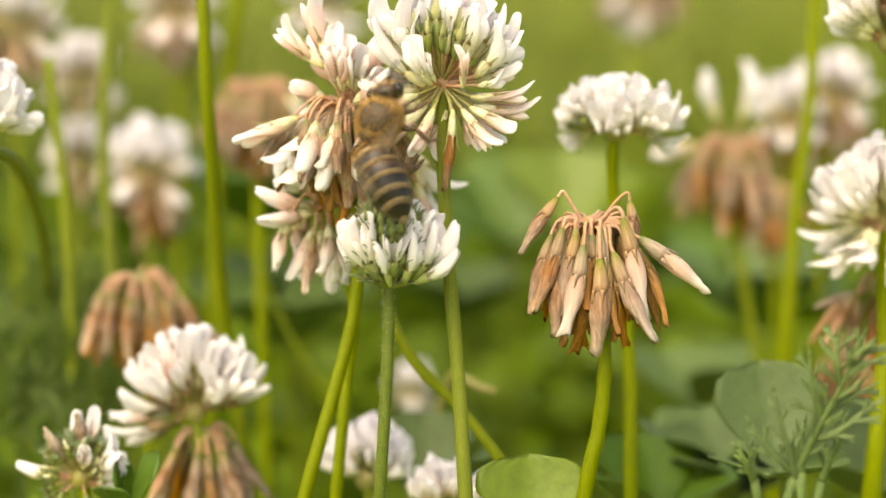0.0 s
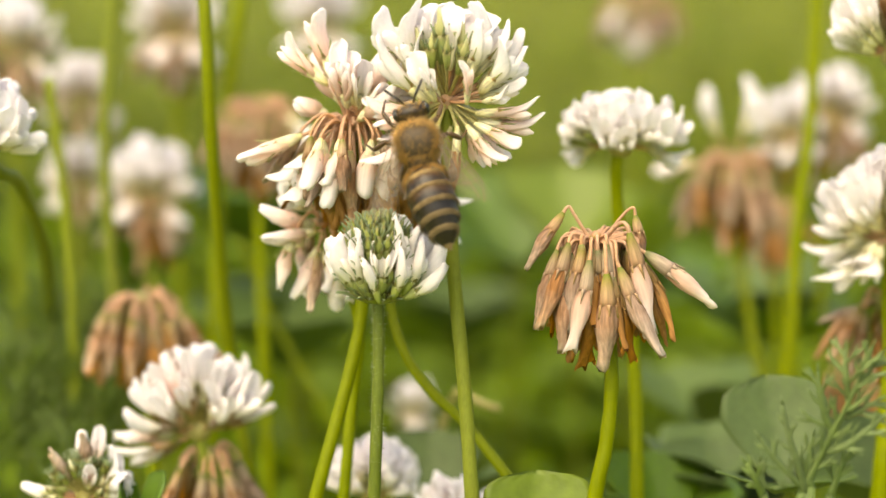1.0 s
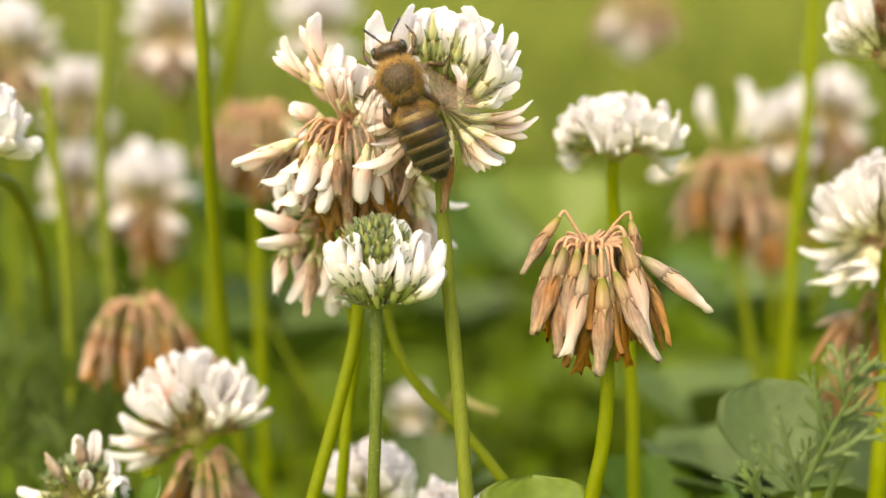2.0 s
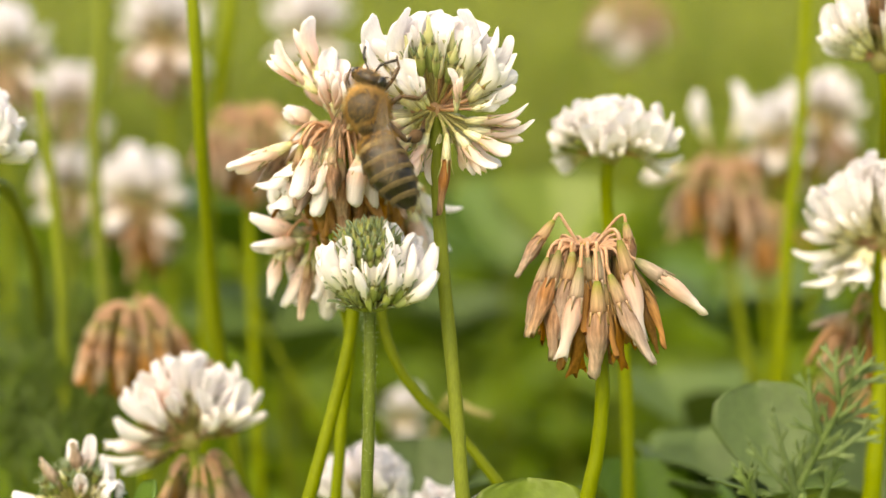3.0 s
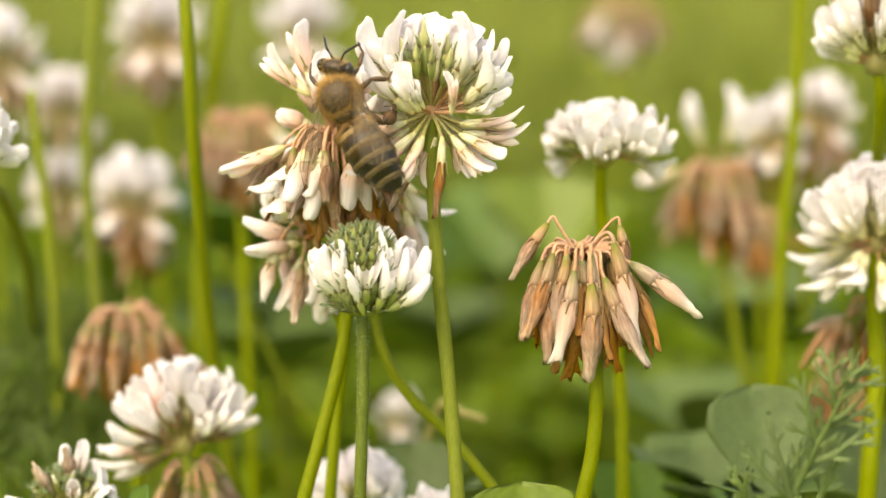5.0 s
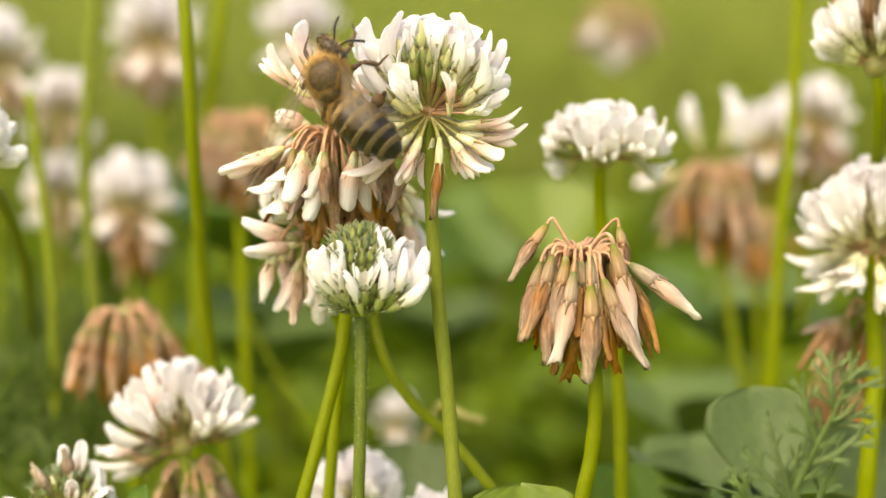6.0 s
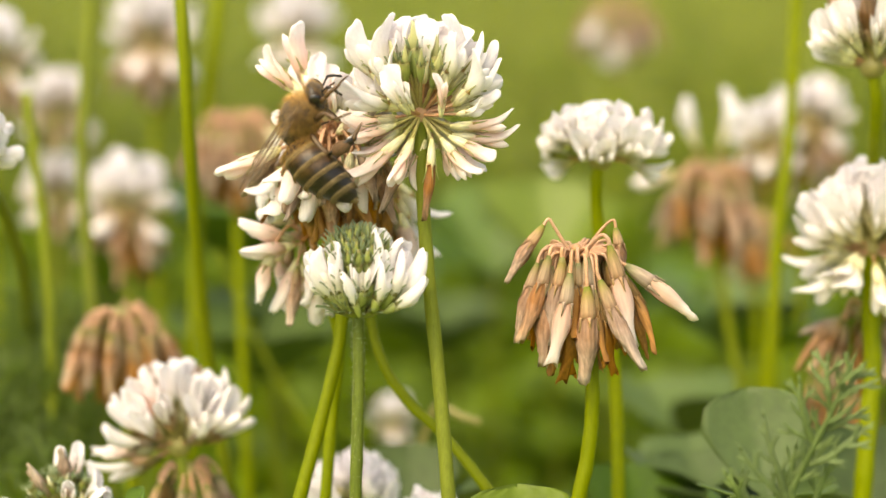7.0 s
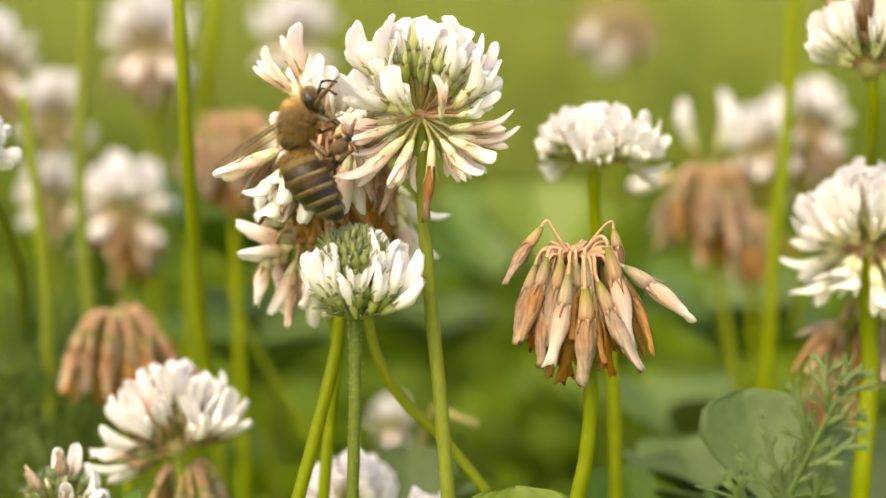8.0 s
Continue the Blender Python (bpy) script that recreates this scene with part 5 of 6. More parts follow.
def build_grass():
    rnd = random.Random(78)
    g = Geo()
    for i in range(34000):
        if i % 3 == 0:
            x, y = rnd.gauss(0, 0.4), 0.5 + abs(rnd.gauss(0, 0.6))
        else:
            x, y = rnd.uniform(-2.4, 2.4), -1.5 + 8.5 * rnd.random()
        if -0.3 < y < 0.5 and abs(x) < 0.3:
            continue
        h = rnd.uniform(0.02, 0.05 + 0.055 * min(1, abs(y) / 0.8))
        w = rnd.uniform(0.0007, 0.0016) * (1 + 0.8 * y)
        lean = Vector((rnd.gauss(0, 0.25), rnd.gauss(0, 0.25), 1))
        p = Vector((x, y, 0))
        a = rnd.uniform(0, 3.14)
        s = Vector((math.cos(a), math.sin(a), 0)) * w
        f = Vector((-s.y, s.x, 0)) * 0.25
        rings = []
        for u in (0, 0.4, 0.75, 1.0):
            c = p + Vector((lean.x * u * u, lean.y * u * u, u)) * h
            k = (1 - u) ** 0.6 + 0.03
            rings.append([c + s * k, c + f * k, c - s * k, c - f * k])
        g.loft(rings)
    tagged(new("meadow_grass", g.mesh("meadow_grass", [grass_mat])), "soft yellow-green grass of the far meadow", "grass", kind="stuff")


build_canopy()
build_grass()


# ---- the bee: +y to the head, +z its back, origin in the middle of the thorax ----
def fuzz(g, c, r, count, length, rnd, width=0.03, lift=0.35, zone=lambda n: True, back=0.4):
    for i in range(count):
        n = Vector((rnd.gauss(0, 1), rnd.gauss(0, 1), rnd.gauss(0, 1))).normalized()
        if not zone(n):
            continue
        p = Vector((c[0] + r[0] * n.x, c[1] + r[1] * n.y, c[2] + r[2] * n.z))
        d = (n + Vector((rnd.gauss(0, lift), -back + rnd.gauss(0, lift), rnd.gauss(0, lift)))).normalized()
        g.spike(p - d * 0.1 * MM, p + d * length * MM * rnd.uniform(0.6, 1.2), width * MM)


def wing_shape(L, w, mats, rnd, veins):
    """A wing lying along -y from its hinge, with a stiff front rim at +x."""
    g = Geo()
    rings = []
    for i in range(14):
        u = i / 13
        wid = w * lerp([(0, 0.12), (0.15, 0.35), (0.4, 0.75), (0.7, 1.0), (0.88, 0.85), (0.97, 0.45), (1, 0.1)], u)
        x0 = w * (0.25 - 0.1 * u)
        ring = []
        for side, order in ((0.012 * MM, 1), (-0.012 * MM, -1)):
            for j in range(7)[::order]:
                v = j / 6
                ring.append(Vector((x0 - wid * v * 0.95 + wid * 0.15, -u * L, side + 0.04 * MM * math.sin(v * 9 + u * 3) * u)))
        rings.append(ring)
    g.loft(rings)
    film = g.mesh("wing_membrane", [mats[0]])
    lines = []
    for pts in veins:
        q = Geo()
        q.tube(spline([Vector((x * w, -u * L, 0.02 * MM)) for u, x in pts], 4), 0.042 * MM, 5)
        lines.append(q.mesh("vein", [mats[1]]))
    return film, lines


def leg(parent, name, pts, radii, flat=1.0, mats=None, label=""):
    """A leg of joints: femur, then shank and foot as its parts."""
    P = [Vector(p) * MM for p in pts]
    names = [name, "tibia", "tarsus"]
    made = None
    for i in range(3):
        g = Geo()
        a, b = P[i], P[i + 1]
        bow = Vector((0, 0, 0.12 * MM))
        line = [a.lerp(b, u) + bow * math.sin(u * 3.14) for u in (0, 0.15, 0.35, 0.6, 0.85, 1.0)]
        r0, r1 = radii[i]
        prof = (0.75, 0.95, 1.0, 1.0, 0.9, 0.6)
        g.tube([p - P[0] for p in line], [(r0 + (r1 - r0) * u) * q * MM for u, q in zip((0, 0.15, 0.35, 0.6, 0.85, 1.0), prof)], 8, flat=flat if i == 1 else 1.0)
        rr = random.Random(len(name) + i)
        for k in range(40 if i < 2 else 0):
            u = rr.random()
            p = a.lerp(b, u) - P[0]
            d = Vector((rr.gauss(0, 1), rr.gauss(0, 1), rr.gauss(0, 1))).normalized()
            g.spike(p + d * 0.12 * MM, p + d * (0.3 + 0.25 * rr.random()) * MM + (b - a).normalized() * 0.2 * MM, 0.014 * MM, slot=1)
        me = g.mesh(names[i], [(mats or [bee_leg] * 3)[i], bee_fuzz])
        if i == 0:
            made = part(name, me, parent, label, Matrix.Translation(P[0]))
        else:
            part(names[i], me, made)
    return made


def build_bee():
    rnd = random.Random(3)
    NECK = 0.9 * MM
    bee = tagged(new("honey_bee"), "honey bee with golden fuzzy thorax and dark banded abdomen", "bee")
    g = Geo()
    g.blob((0, 0, 0), (1.85 * MM, 1.95 * MM, 1.72 * MM), 20, 14)
    g.blob((0, -1.75 * MM, 0.15 * MM), (1.15 * MM, 0.75 * MM, 1.0 * MM), 14, 8)
    thorax = part("thorax", g.mesh("thorax", [bee_thorax]), bee)
    g = Geo()
    fuzz(g, (0, 0, 0), (1.8 * MM, 2.0 * MM, 1.65 * MM), 7000, 0.72, rnd, 0.015, zone=lambda n: n.z < 0.68 or n.y > 0.58 or n.y < -0.62 or rnd.random() < 0.22)
    part("fuzz", g.mesh("fuzz", [bee_fuzz]), thorax, "dense golden-brown fuzz")
    # head
    g = Geo()
    g.blob((0, NECK, 0), (1.55 * MM, 0.85 * MM, 1.35 * MM), 18, 10)
    g.blob((0, NECK + 0.15 * MM, -1.0 * MM), (0.75 * MM, 0.6 * MM, 0.9 * MM), 12, 8)
    head = part("head", g.mesh("head", [bee_dark]), bee, "dark head with short fuzz", Matrix.Translation((0, 1.75 * MM, -0.25 * MM)))
    for sx in (-1, 1):
        g = Geo()
        g.blob((0, 0, 0), (0.42 * MM, 0.66 * MM, 1.0 * MM), 14, 10)
        part("eye", g.mesh("eye", [bee_eye]), head, "glossy black compound eye", Matrix.Translation((sx * 1.2 * MM, NECK + 0.1 * MM, 0.05 * MM)) @ Matrix.Rotation(sx * 0.25, 4, "Y"))
        g = Geo()
        line = spline([Vector((sx * 0.35, 0.75, 0.35)) * MM, Vector((sx * 0.75, 1.35, 0.85)) * MM, Vector((sx * 0.95, 1.6, 0.95)) * MM, Vector((sx * 1.35, 2.1, 0.6)) * MM, Vector((sx * 1.7, 2.55, 0.1)) * MM], 4)
        line = [p + Vector((0, NECK, 0)) for p in line]
        g.tube(line, [0.09 * MM + 0.035 * MM * (i > 4) for i in range(len(line))], 7)
        part("antenna", g.mesh("antenna", [bee_dark]), head)
    g = Geo()
    fuzz(g, (0, NECK, 0), (1.5 * MM, 0.82 * MM, 1.3 * MM), 1300, 0.55, rnd, 0.012, zone=lambda n: abs(n.x) < 0.8, back=0.1)
    part("fuzz", g.mesh("head_fuzz", [bee_fuzz]), head)
    g = Geo()
    g.tube(spline([Vector((0, 1.2, -1.6)) * MM, Vector((0, 1.7, -2.4)) * MM, Vector((0, 2.0, -3.2)) * MM], 4), [0.22 * MM, 0.2 * MM, 0.18 * MM, 0.16 * MM, 0.14 * MM, 0.12 * MM, 0.1 * MM, 0.08 * MM, 0.05 * MM], 7)
    part("tongue", g.mesh("tongue", [bee_leg]), head)
    # abdomen, hinged at the waist
    g = Geo()
    g.tube([Vector((0, 0.4 * MM, 0)), Vector((0, 0, 0)), Vector((0, -0.4 * MM, 0))], [0.5 * MM, 0.42 * MM, 0.7 * MM], 10)
    abdomen = part("abdomen", g.mesh("waist", [bee_dark]), bee, "tapering abdomen with tan hair bands", Matrix.Translation((0, -2.35 * MM, -0.1 * MM)))
    prof = [(0, 0.5), (0.06, 1.24), (0.18, 1.84), (0.36, 2.1), (0.52, 2.05), (0.68, 1.78), (0.82, 1.3), (0.92, 0.82), (1.0, 0.12)]
    AL = 7.5

    def ring(u, grow=0.0, n=24):
        r = lerp(prof, u) + grow
        drop = -1.6 * (u ** 2)
        return [Vector((r * math.cos(q), -u * AL, drop + r * 0.95 * math.sin(q))) * MM for q in (2 * math.pi * j / n for j in range(n))]

    edges = [0.0, 0.17, 0.36, 0.54, 0.70, 0.84, 1.0]
    for i, (a, b) in enumerate(zip(edges, edges[1:])):
        g = Geo()
        g.loft([ring(a + (b - a) * u, -0.10 * (1 - u) + 0.03) for u in (0, 0.15, 0.4, 0.7, 0.93, 1.0)] + ([ring(b, -0.12)] if i < 5 else []))
        o = Matrix.Translation((0, -a * AL * MM, 0))
        me = g.mesh("segment", [bee_amber if i < 3 else bee_dark])
        me.transform(o.inverted())
        part("segment", me, abdomen, "amber-brown segment" if i < 3 else "black segment", o)
        g = Geo()
        wide = 0.055 if i else 0.075
        g.loft([ring(b - 0.012 + wide * u - wide * 0.5, 0.035 * math.sin(u * 3.14)) for u in (0, 0.3, 0.6, 1.0)], cap=False)
        for k in range(620 if i < 5 else 40):
            q = rnd.uniform(0, 6.28)
            u = b + rnd.uniform(-0.045, 0.018)
            r = lerp(prof, min(u, 1))
            p = Vector((r * math.cos(q), -u * AL, -1.6 * u * u + r * 0.95 * math.sin(q))) * MM
            d = Vector((math.cos(q) * 0.45, -1, math.sin(q) * 0.45)).normalized()
            g.spike(p, p + d * rnd.uniform(0.15, 0.4) * MM, 0.02 * MM)
        part("hair_band", g.mesh("hair_band", [bee_band]), abdomen, "tan hair band")
    g = Geo()
    fuzz(g, (0, -0.9 * MM, 0), (1.75 * MM, 0.9 * MM, 1.45 * MM), 1500, 0.7, rnd, 0.015, back=0.7)
    part("fuzz", g.mesh("waist_fuzz", [bee_fuzz]), abdomen)
    g = Geo()
    for i in range(700):
        u, q = rnd.uniform(0.1, 0.97), rnd.uniform(0, 6.28)
        r = lerp(prof, u)
        p = Vector((r * math.cos(q), -u * AL, -1.6 * u * u + r * 0.95 * math.sin(q))) * MM
        d = Vector((math.cos(q) * 0.6, -1, math.sin(q) * 0.6)).normalized()
        g.spike(p, p + d * rnd.uniform(0.2, 0.42) * MM, 0.011 * MM)
    part("bristles", g.mesh("bristles", [bee_thorax]), abdomen)
    # wings
    fore = wing_shape(8.0 * MM, 2.7 * MM, (wing_film, wing_vein), rnd,
                      ([(0, 0.3), (0.5, 0.3), (0.75, 0.28), (0.98, -0.1)], [(0.05, 0.2), (0.5, -0.05), (0.75, -0.1), (0.92, -0.15)], [(0.08, 0.1), (0.4, -0.3), (0.65, -0.65)],
                       [(0.5, 0.28), (0.52, -0.05), (0.5, -0.42)], [(0.72, 0.25), (0.7, -0.1), (0.62, -0.55)]))
    hind = wing_shape(6.2 * MM, 2.0 * MM, (wing_film, wing_vein), rnd, ([(0, 0.3), (0.5, 0.28), (0.95, 0.0)], [(0.05, 0.15), (0.45, -0.15), (0.8, -0.4)]))
    wings = {}
    for side, sx in (("left", -1), ("right", 1)):
        for kind, (film, lines), hinge in (("forewing", fore, (1.45, 0.35, 1.05)), ("hindwing", hind, (1.35, -0.55, 0.85))):
            ob = part(kind, film, bee, "clear brownish veined wing", Matrix.Translation((sx * hinge[0] * MM, hinge[1] * MM, hinge[2] * MM)))
            for v in lines:
                part("vein", v, ob)
            wings[side, kind] = ob
    # legs
    legs = {}
    for side, sx in (("left", -1), ("right", 1)):
        legs[side, "front"] = leg(bee, "front_leg", [(sx * 0.9, 1.2, -1.2), (sx * 2.1, 2.2, -1.5), (sx * 2.6, 3.4, -2.2), (sx * 2.2, 4.6, -2.9)], [(0.26, 0.24), (0.22, 0.22), (0.14, 0.08)])
        legs[side, "middle"] = leg(bee, "middle_leg", [(sx * 1.1, 0.0, -1.4), (sx * 2.8, 0.6, -1.7), (sx * 3.9, 0.1, -2.6), (sx * 4.6, 0.9, -3.7)], [(0.28, 0.26), (0.22, 0.26), (0.15, 0.08)])
        legs[side, "hind"] = leg(bee, "hind_leg", [(sx * 1.0, -1.2, -1.3), (sx * 2.3, -3.3, -2.2), (sx * 2.9, -2.4, -4.5), (sx * 2.8, -1.0, -5.6)], [(0.28, 0.3), (0.26, 0.62), (0.3, 0.08)], flat=0.5,
                                  mats=[bee_leg, bee_dark, bee_leg])
        g = Geo()
        g.blob((0, 0, 0), (0.5 * MM, 0.62 * MM, 0.95 * MM), 12, 8)
        part("pollen_load", g.mesh("pollen_load", [bee_pollen]), legs[side, "hind"], "packed brown pollen load",
             Matrix.Translation((sx * 1.65 * MM, -1.65 * MM, -2.05 * MM)) @ Matrix.Rotation(0.36, 4, "X") @ Matrix.Rotation(-sx * 0.25, 4, "Y"))
    return bee, head, abdomen, wings, legs


bee, head, abdomen, wings, legs = build_bee()


# ---- what moves ----
def stand(place, forward, back):
    """A pose at place that looks along forward with its back turned to back."""
    y = Vector(forward).normalized()
    x = y.cross(Vector(back)).normalized()
    return Matrix.Translation(place) @ Matrix((x, y, x.cross(y))).transposed().to_4x4()


def hinged(ob, turn):
    return Matrix.Translation(ob.matrix_basis.translation) @ turn


def motions():
    # sway of the two stalks that the bee presses on: degrees about the foot
    for thing, rows in ((small, [
        (0, 0.92),
        (0.1, 0.54),
        (0.2, 0.57),
        (0.3, 0.90),
        (0.4, 1.00),
        (0.5, 0.67),
        (0.6, 0.36),
        (0.7, 0.55),
        (0.8, 0.52),
        (0.9, 0.06),
        (1, -0.02),
        (1.1, 0.33),
        (1.2, 0.45),
        (1.3, 0.20),
        (1.4, 0.19),
        (1.5, 0.22),
        (1.7, 0.20),
        (3, 0.03),
        (3.5, 0.01),
        (4, -0.07),
        (4.5, -0.00),
        (6, -0.05),
        (6.5, -0.01),
        (7, -0.01),
        (7.5, 0.03),
        (8, -0.09),
    ]), (big, [
        (0, -0.05),
        (0.5, -0.15),
        (0.6, -0.08),
        (0.7, 0.05),
        (0.8, 0.16),
        (0.9, 0.26),
        (1, -0.07),
        (1.1, -0.22),
        (1.2, 0.05),
        (1.3, 0.13),
        (1.4, 0.10),
        (1.5, -0.31),
        (1.7, -0.25),
        (3, -0.08),
        (3.5, -0.03),
        (4, -0.10),
        (4.5, 0.00),
        (6, -0.09),
        (6.5, -0.21),
        (7, -0.30),
        (7.5, -0.21),
        (8, -0.21),
    ])):
        foot = thing.location.copy()
        walk(thing, [(t, pose(foot.x, foot.y, foot.z, 0, ang, 0)) for t, ang in rows])
    body = [
        (0, (-0.00635, -0.00762, 0.10999), (0.388, 0.230, 0.893), (-0.350, -0.859, 0.373), (0.749, -0.657, 0.082), (-0.491, 0.815, 0.308)),
        (0.1, (-0.00645, -0.00761, 0.10999), (0.053, 0.238, 0.970), (-0.329, -0.913, 0.242), (0.392, -0.806, 0.443), (0.579, 0.804, -0.136)),
        (0.3, (-0.00628, -0.00746, 0.11029), (-0.101, 0.234, 0.967), (-0.259, -0.945, 0.201), (0.347, -0.830, 0.438), (0.521, 0.851, -0.062)),
        (0.5, (-0.00585, -0.00737, 0.11021), (0.013, 0.233, 0.972), (-0.200, -0.952, 0.231), (0.172, -0.882, 0.439), (0.220, 0.975, 0.041)),
        (0.6, (-0.00450, -0.00737, 0.11015), (-0.112, 0.231, 0.967), (-0.090, -0.971, 0.221), (0.097, -0.905, 0.414), (0.183, 0.981, 0.070)),
        (0.7, (-0.00227, -0.00750, 0.10926), (-0.264, 0.224, 0.938), (-0.017, -0.973, 0.228), (0.003, -0.971, 0.240), (0.066, 0.994, 0.087)),
        (0.8, (-0.00171, -0.00752, 0.10915), (-0.196, 0.226, 0.954), (-0.011, -0.973, 0.228), (-0.027, -0.930, 0.367), (-0.066, 0.994, 0.087)),
        (0.9, (-0.00249, -0.00750, 0.10937), (-0.210, 0.225, 0.951), (-0.012, -0.974, 0.227), (0.007, -0.940, 0.342), (0.014, 0.996, 0.087)),
        (1, (-0.00356, -0.00750, 0.10949), (-0.144, 0.226, 0.963), (-0.006, -0.974, 0.227), (0.190, -0.905, 0.381), (-0.149, 0.985, 0.086)),
        (1.1, (-0.00318, -0.00690, 0.10994), (-0.297, 0.220, 0.929), (-0.020, -0.974, 0.224), (0.016, -0.736, -0.677), (0.044, 0.995, 0.087)),
        (1.2, (-0.00359, -0.00617, 0.11128), (-0.388, 0.214, 0.896), (-0.027, -0.975, 0.221), (0.089, -0.915, -0.394), (0.217, 0.972, 0.085)),
        (1.3, (-0.00445, -0.00557, 0.11178), (-0.233, 0.222, 0.947), (-0.098, -0.974, 0.205), (-0.030, -0.939, -0.342), (0.028, 0.996, 0.085)),
        (1.4, (-0.00531, -0.00500, 0.11209), (-0.292, 0.220, 0.931), (-0.102, -0.975, 0.198), (0.051, -0.945, -0.322), (0.179, 0.981, 0.070)),
        (1.5, (-0.00609, -0.00397, 0.11557), (-0.071, 0.141, 0.987), (-0.080, -0.988, 0.135), (0.216, -0.958, 0.187), (-0.327, 0.945, 0.029)),
        (1.6, (-0.00594, -0.00400, 0.11545), (-0.314, 0.132, 0.940), (-0.076, -0.991, 0.114), (0.014, -0.979, 0.204), (0.009, 1.000, -0.001)),
        (1.7, (-0.00440, -0.00401, 0.11534), (-0.360, 0.130, 0.924), (-0.075, -0.991, 0.110), (-0.011, -1.000, -0.012), (-0.002, 1.000, 0.000)),
        (2.8, (-0.00630, -0.00435, 0.11346), (-0.331, 0.217, 0.918), (-0.316, -0.942, 0.109), (0.117, -0.982, -0.150), (0.458, 0.887, -0.067)),
        (2.9, (-0.00626, -0.00442, 0.11300), (-0.276, 0.219, 0.936), (-0.349, -0.930, 0.115), (0.178, -0.978, -0.108), (0.428, 0.901, -0.072)),
        (3, (-0.00711, -0.00444, 0.11292), (-0.161, 0.223, 0.961), (-0.428, -0.894, 0.136), (0.267, -0.964, -0.003), (0.532, 0.830, -0.168)),
        (3.5, (-0.00677, -0.00401, 0.11273), (0.324, 0.269, 0.907), (-0.432, -0.811, 0.395), (0.626, -0.737, -0.254), (-0.128, 0.965, 0.231)),
        (4, (-0.00715, -0.00411, 0.11289), (0.267, 0.270, 0.925), (-0.449, -0.815, 0.367), (0.634, -0.729, -0.258), (0.170, 0.984, 0.062)),
        (4.5, (-0.00720, -0.00374, 0.11320), (0.170, 0.273, 0.947), (-0.441, -0.838, 0.321), (0.562, -0.802, -0.202), (0.414, 0.907, -0.076)),
        (4.7, (-0.00803, -0.00368, 0.11371), (-0.187, 0.222, 0.957), (-0.384, -0.913, 0.137), (0.195, -0.980, 0.042), (0.426, 0.901, -0.087)),
        (5.8, (-0.00964, -0.00349, 0.11508), (-0.440, 0.210, 0.873), (-0.272, -0.958, 0.093), (0.415, -0.905, -0.092), (0.827, 0.530, -0.186)),
        (6, (-0.00997, -0.00337, 0.11603), (-0.242, 0.219, 0.945), (-0.386, -0.915, 0.113), (0.546, -0.834, -0.081), (0.793, 0.530, -0.301)),
        (6.2, (-0.01065, -0.00348, 0.11529), (0.000, 0.221, 0.975), (-0.481, -0.855, 0.194), (0.714, -0.661, -0.230), (0.756, 0.554, -0.347)),
        (6.5, (-0.01196, -0.00372, 0.11367), (0.251, 0.217, 0.943), (-0.781, -0.531, 0.330), (0.561, -0.564, -0.606), (0.350, 0.750, -0.560)),
        (7, (-0.01231, -0.00377, 0.11246), (0.251, 0.221, 0.943), (-0.932, -0.208, 0.297), (0.253, -0.619, -0.743), (0.403, 0.530, -0.746)),
        (7.5, (-0.01196, -0.00423, 0.11069), (0.120, 0.220, 0.968), (-0.983, -0.111, 0.147), (0.113, -0.757, -0.644), (0.328, 0.530, -0.782)),
        (8, (-0.01234, -0.00376, 0.11204), (0.160, 0.221, 0.962), (-0.977, -0.102, 0.186), (-0.040, -0.845, -0.534), (0.284, 0.530, -0.799)),
    ]
    walk(bee, [(t, stand(p, f, b)) for t, p, f, b, q, n in body])
    walk(abdomen, [(t, Matrix.Translation((0, -2.35 * MM, -0.1 * MM)) @ stand((0, 0, 0), Vector(q) * -1, (0, 0.0, 1))) for t, p, f, b, q, n in body])
    walk(head, [(t, Matrix.Translation((0, 1.75 * MM, -0.25 * MM)) @ stand((0, 0, 0), n, (0, 0.0, 1))) for t, p, f, b, q, n in body])
    walk(pulled, [(t, pulled_pose(*tip)) for t, tip in ((0.0, (-7.2, 4.6, 2.4)), (6.2, (-7.2, 4.6, 2.4)), (6.5, (-7.0, 3.4, 4.0)), (7.0, (-7.6, 1.2, 5.6)), (7.5, (-8.6, 1.8, 6.0)), (8.0, (-9.2, 2.2, 6.0)))])
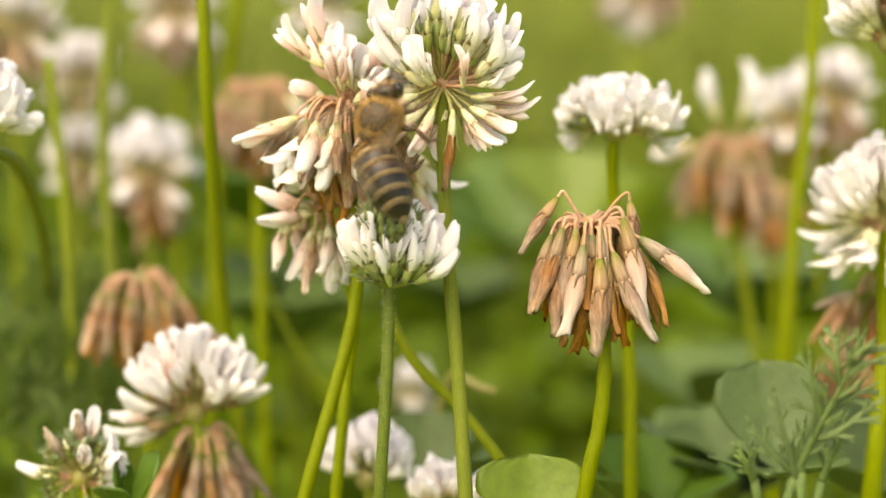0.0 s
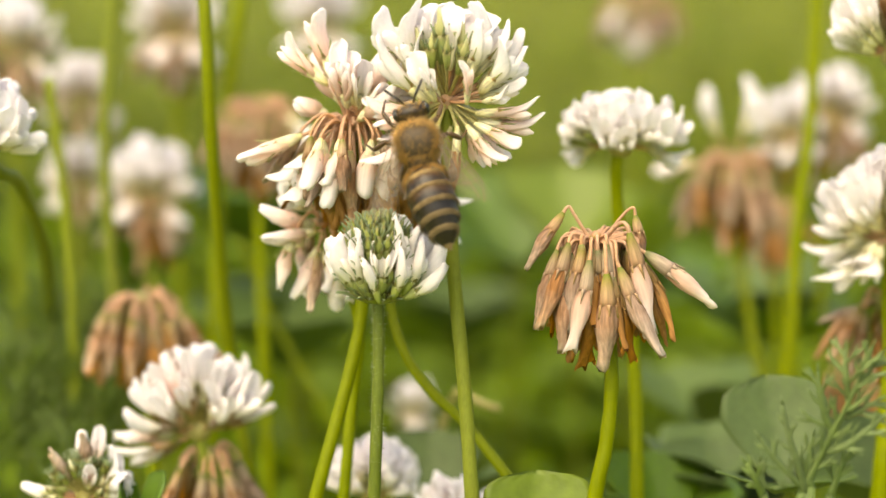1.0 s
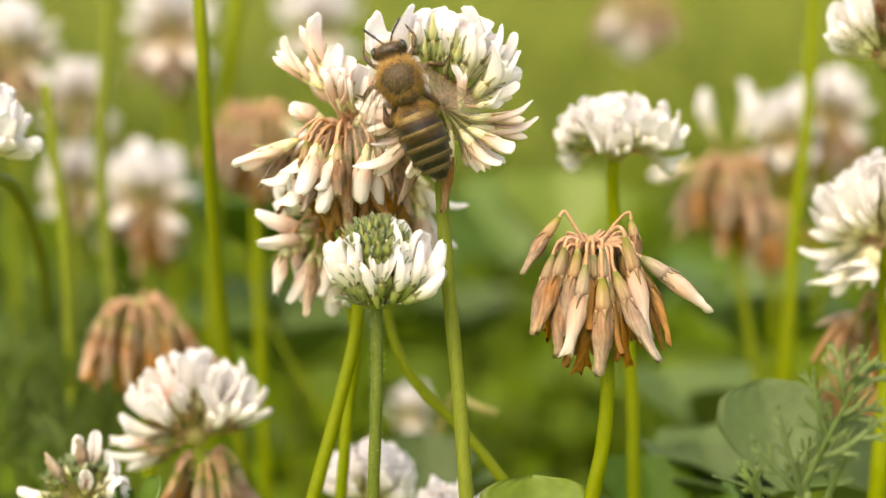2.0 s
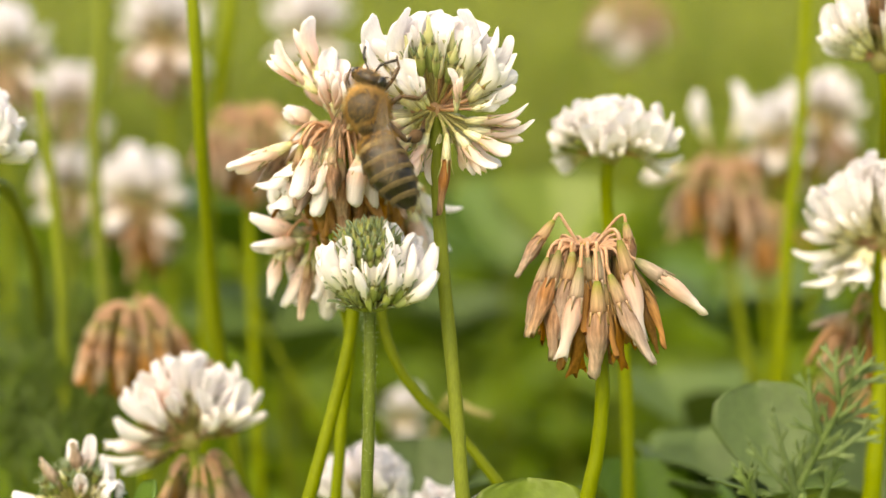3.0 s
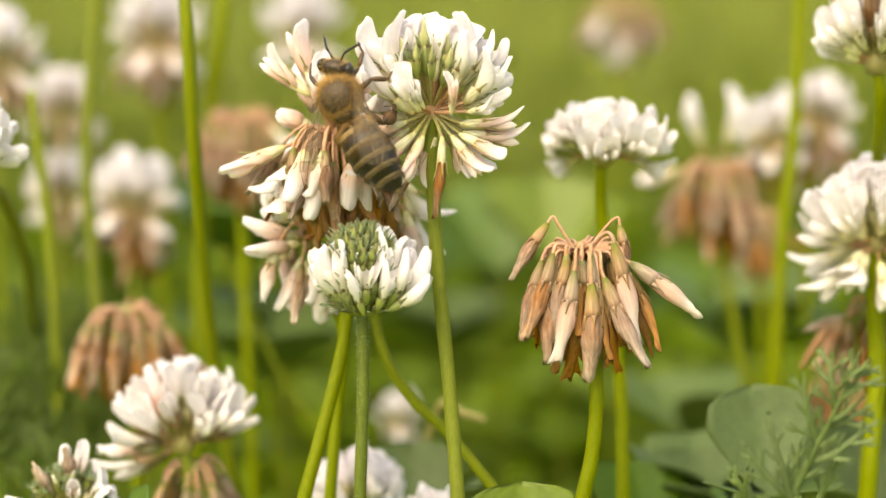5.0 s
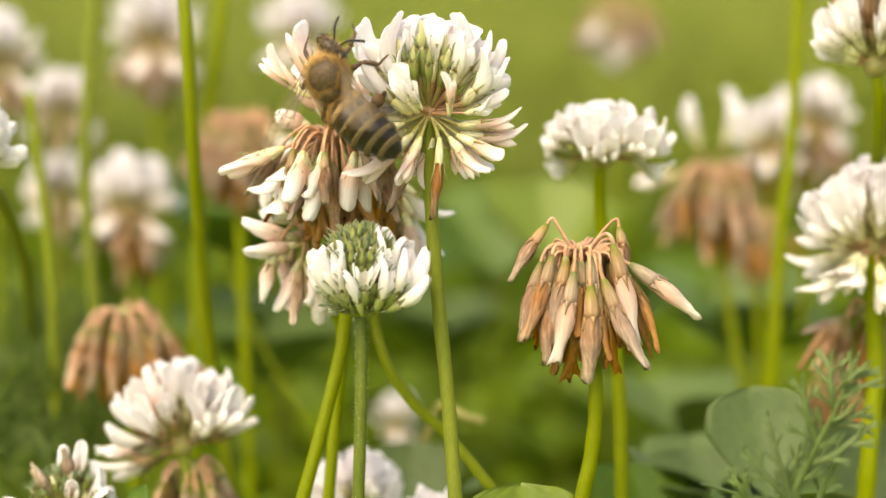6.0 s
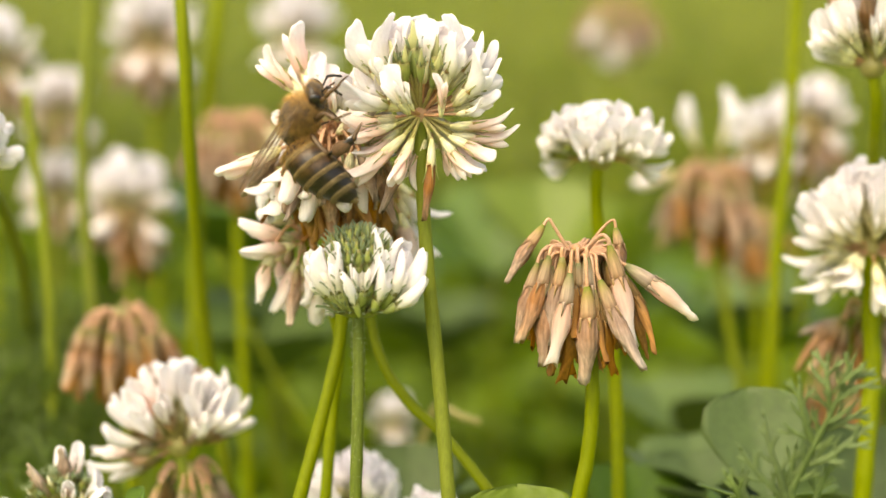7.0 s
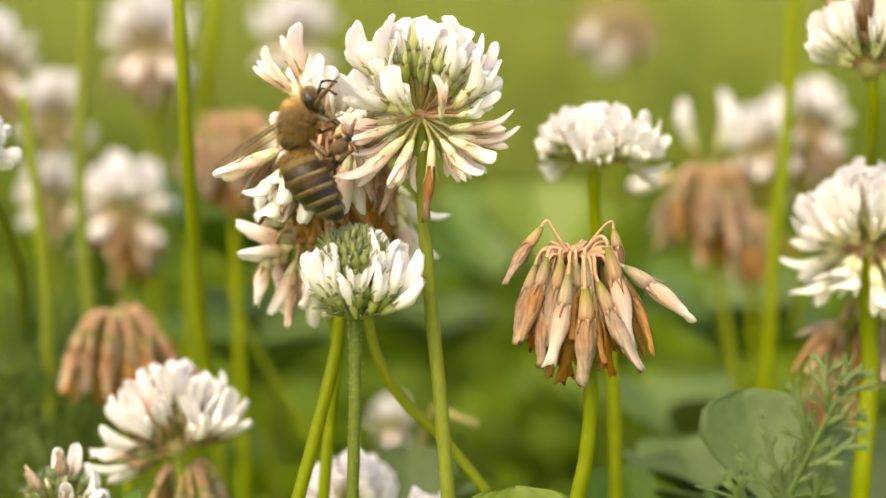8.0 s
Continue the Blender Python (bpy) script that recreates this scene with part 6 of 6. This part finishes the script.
    # wings: (seconds, spread left, spread right, lift)
    flaps = [(0.0, 52, 8, 6), (0.3, 46, 8, 6), (0.5, 14, 10, 10), (0.6, 40, 45, 16), (0.7, 38, 58, 18), (0.8, 46, 52, 18), (0.9, 40, 56, 16), (1.0, 24, 30, 14), (1.2, 30, 34, 18), (1.5, 34, 30, 18),
             (1.7, 46, 40, 18), (2.8, 34, 10, 10), (3.0, 36, 6, 8), (3.5, 40, 4, 4), (4.5, 36, 5, 4), (5.8, 30, 14, 16), (6.0, 40, 24, 20), (6.5, 14, 8, 26), (7.0, 10, 6, 14), (7.5, 14, 10, 26), (8.0, 18, 12, 44)]
    for side, sx, col in (("left", -1, 1), ("right", 1, 2)):
        for kind, extra in (("forewing", 0), ("hindwing", 9)):
            ob = wings[side, kind]
            flip = Matrix.Rotation(math.pi if sx < 0 else 0, 4, "Y")
            hub = Matrix.Translation(ob.matrix_basis.translation)
            walk(ob, [(row[0], hub @ Matrix.Rotation(radians(sx * (row[col] + extra)), 4, "Z") @ Matrix.Rotation(radians(-row[3]), 4, "X") @ Matrix.Rotation(radians(sx * 18), 4, "Y") @ flip) for row in flaps])
    # legs shuffle as the bee climbs: degrees of swing
    steps = [(0.0, 0), (0.5, 4), (0.7, -14), (0.9, 6), (1.2, -12), (1.5, 12), (1.7, -6), (2.8, 8), (3.2, -4), (3.5, 3), (4.0, -3), (4.5, 2), (4.7, 6), (5.8, -8), (6.2, 8), (6.6, -6), (7.0, 4), (7.5, -4), (8.0, 2)]
    for (side, which), ob in legs.items():
        sign = {"front": 1, "middle": -1, "hind": 0.6}[which] * (1 if side == "left" else -1)
        hub = Matrix.Translation(ob.matrix_basis.translation)
        raised = [(0.0, 0), (6.2, 0), (7.0, 26), (8.0, 30)] if which == "hind" and side == "right" else [(0.0, 0), (8.0, 0)]
        walk(ob, [(t, hub @ Matrix.Rotation(radians(lerp(raised, t)), 4, "X") @ Matrix.Rotation(radians(sign * s), 4, "Z")) for t, s in steps])


motions()
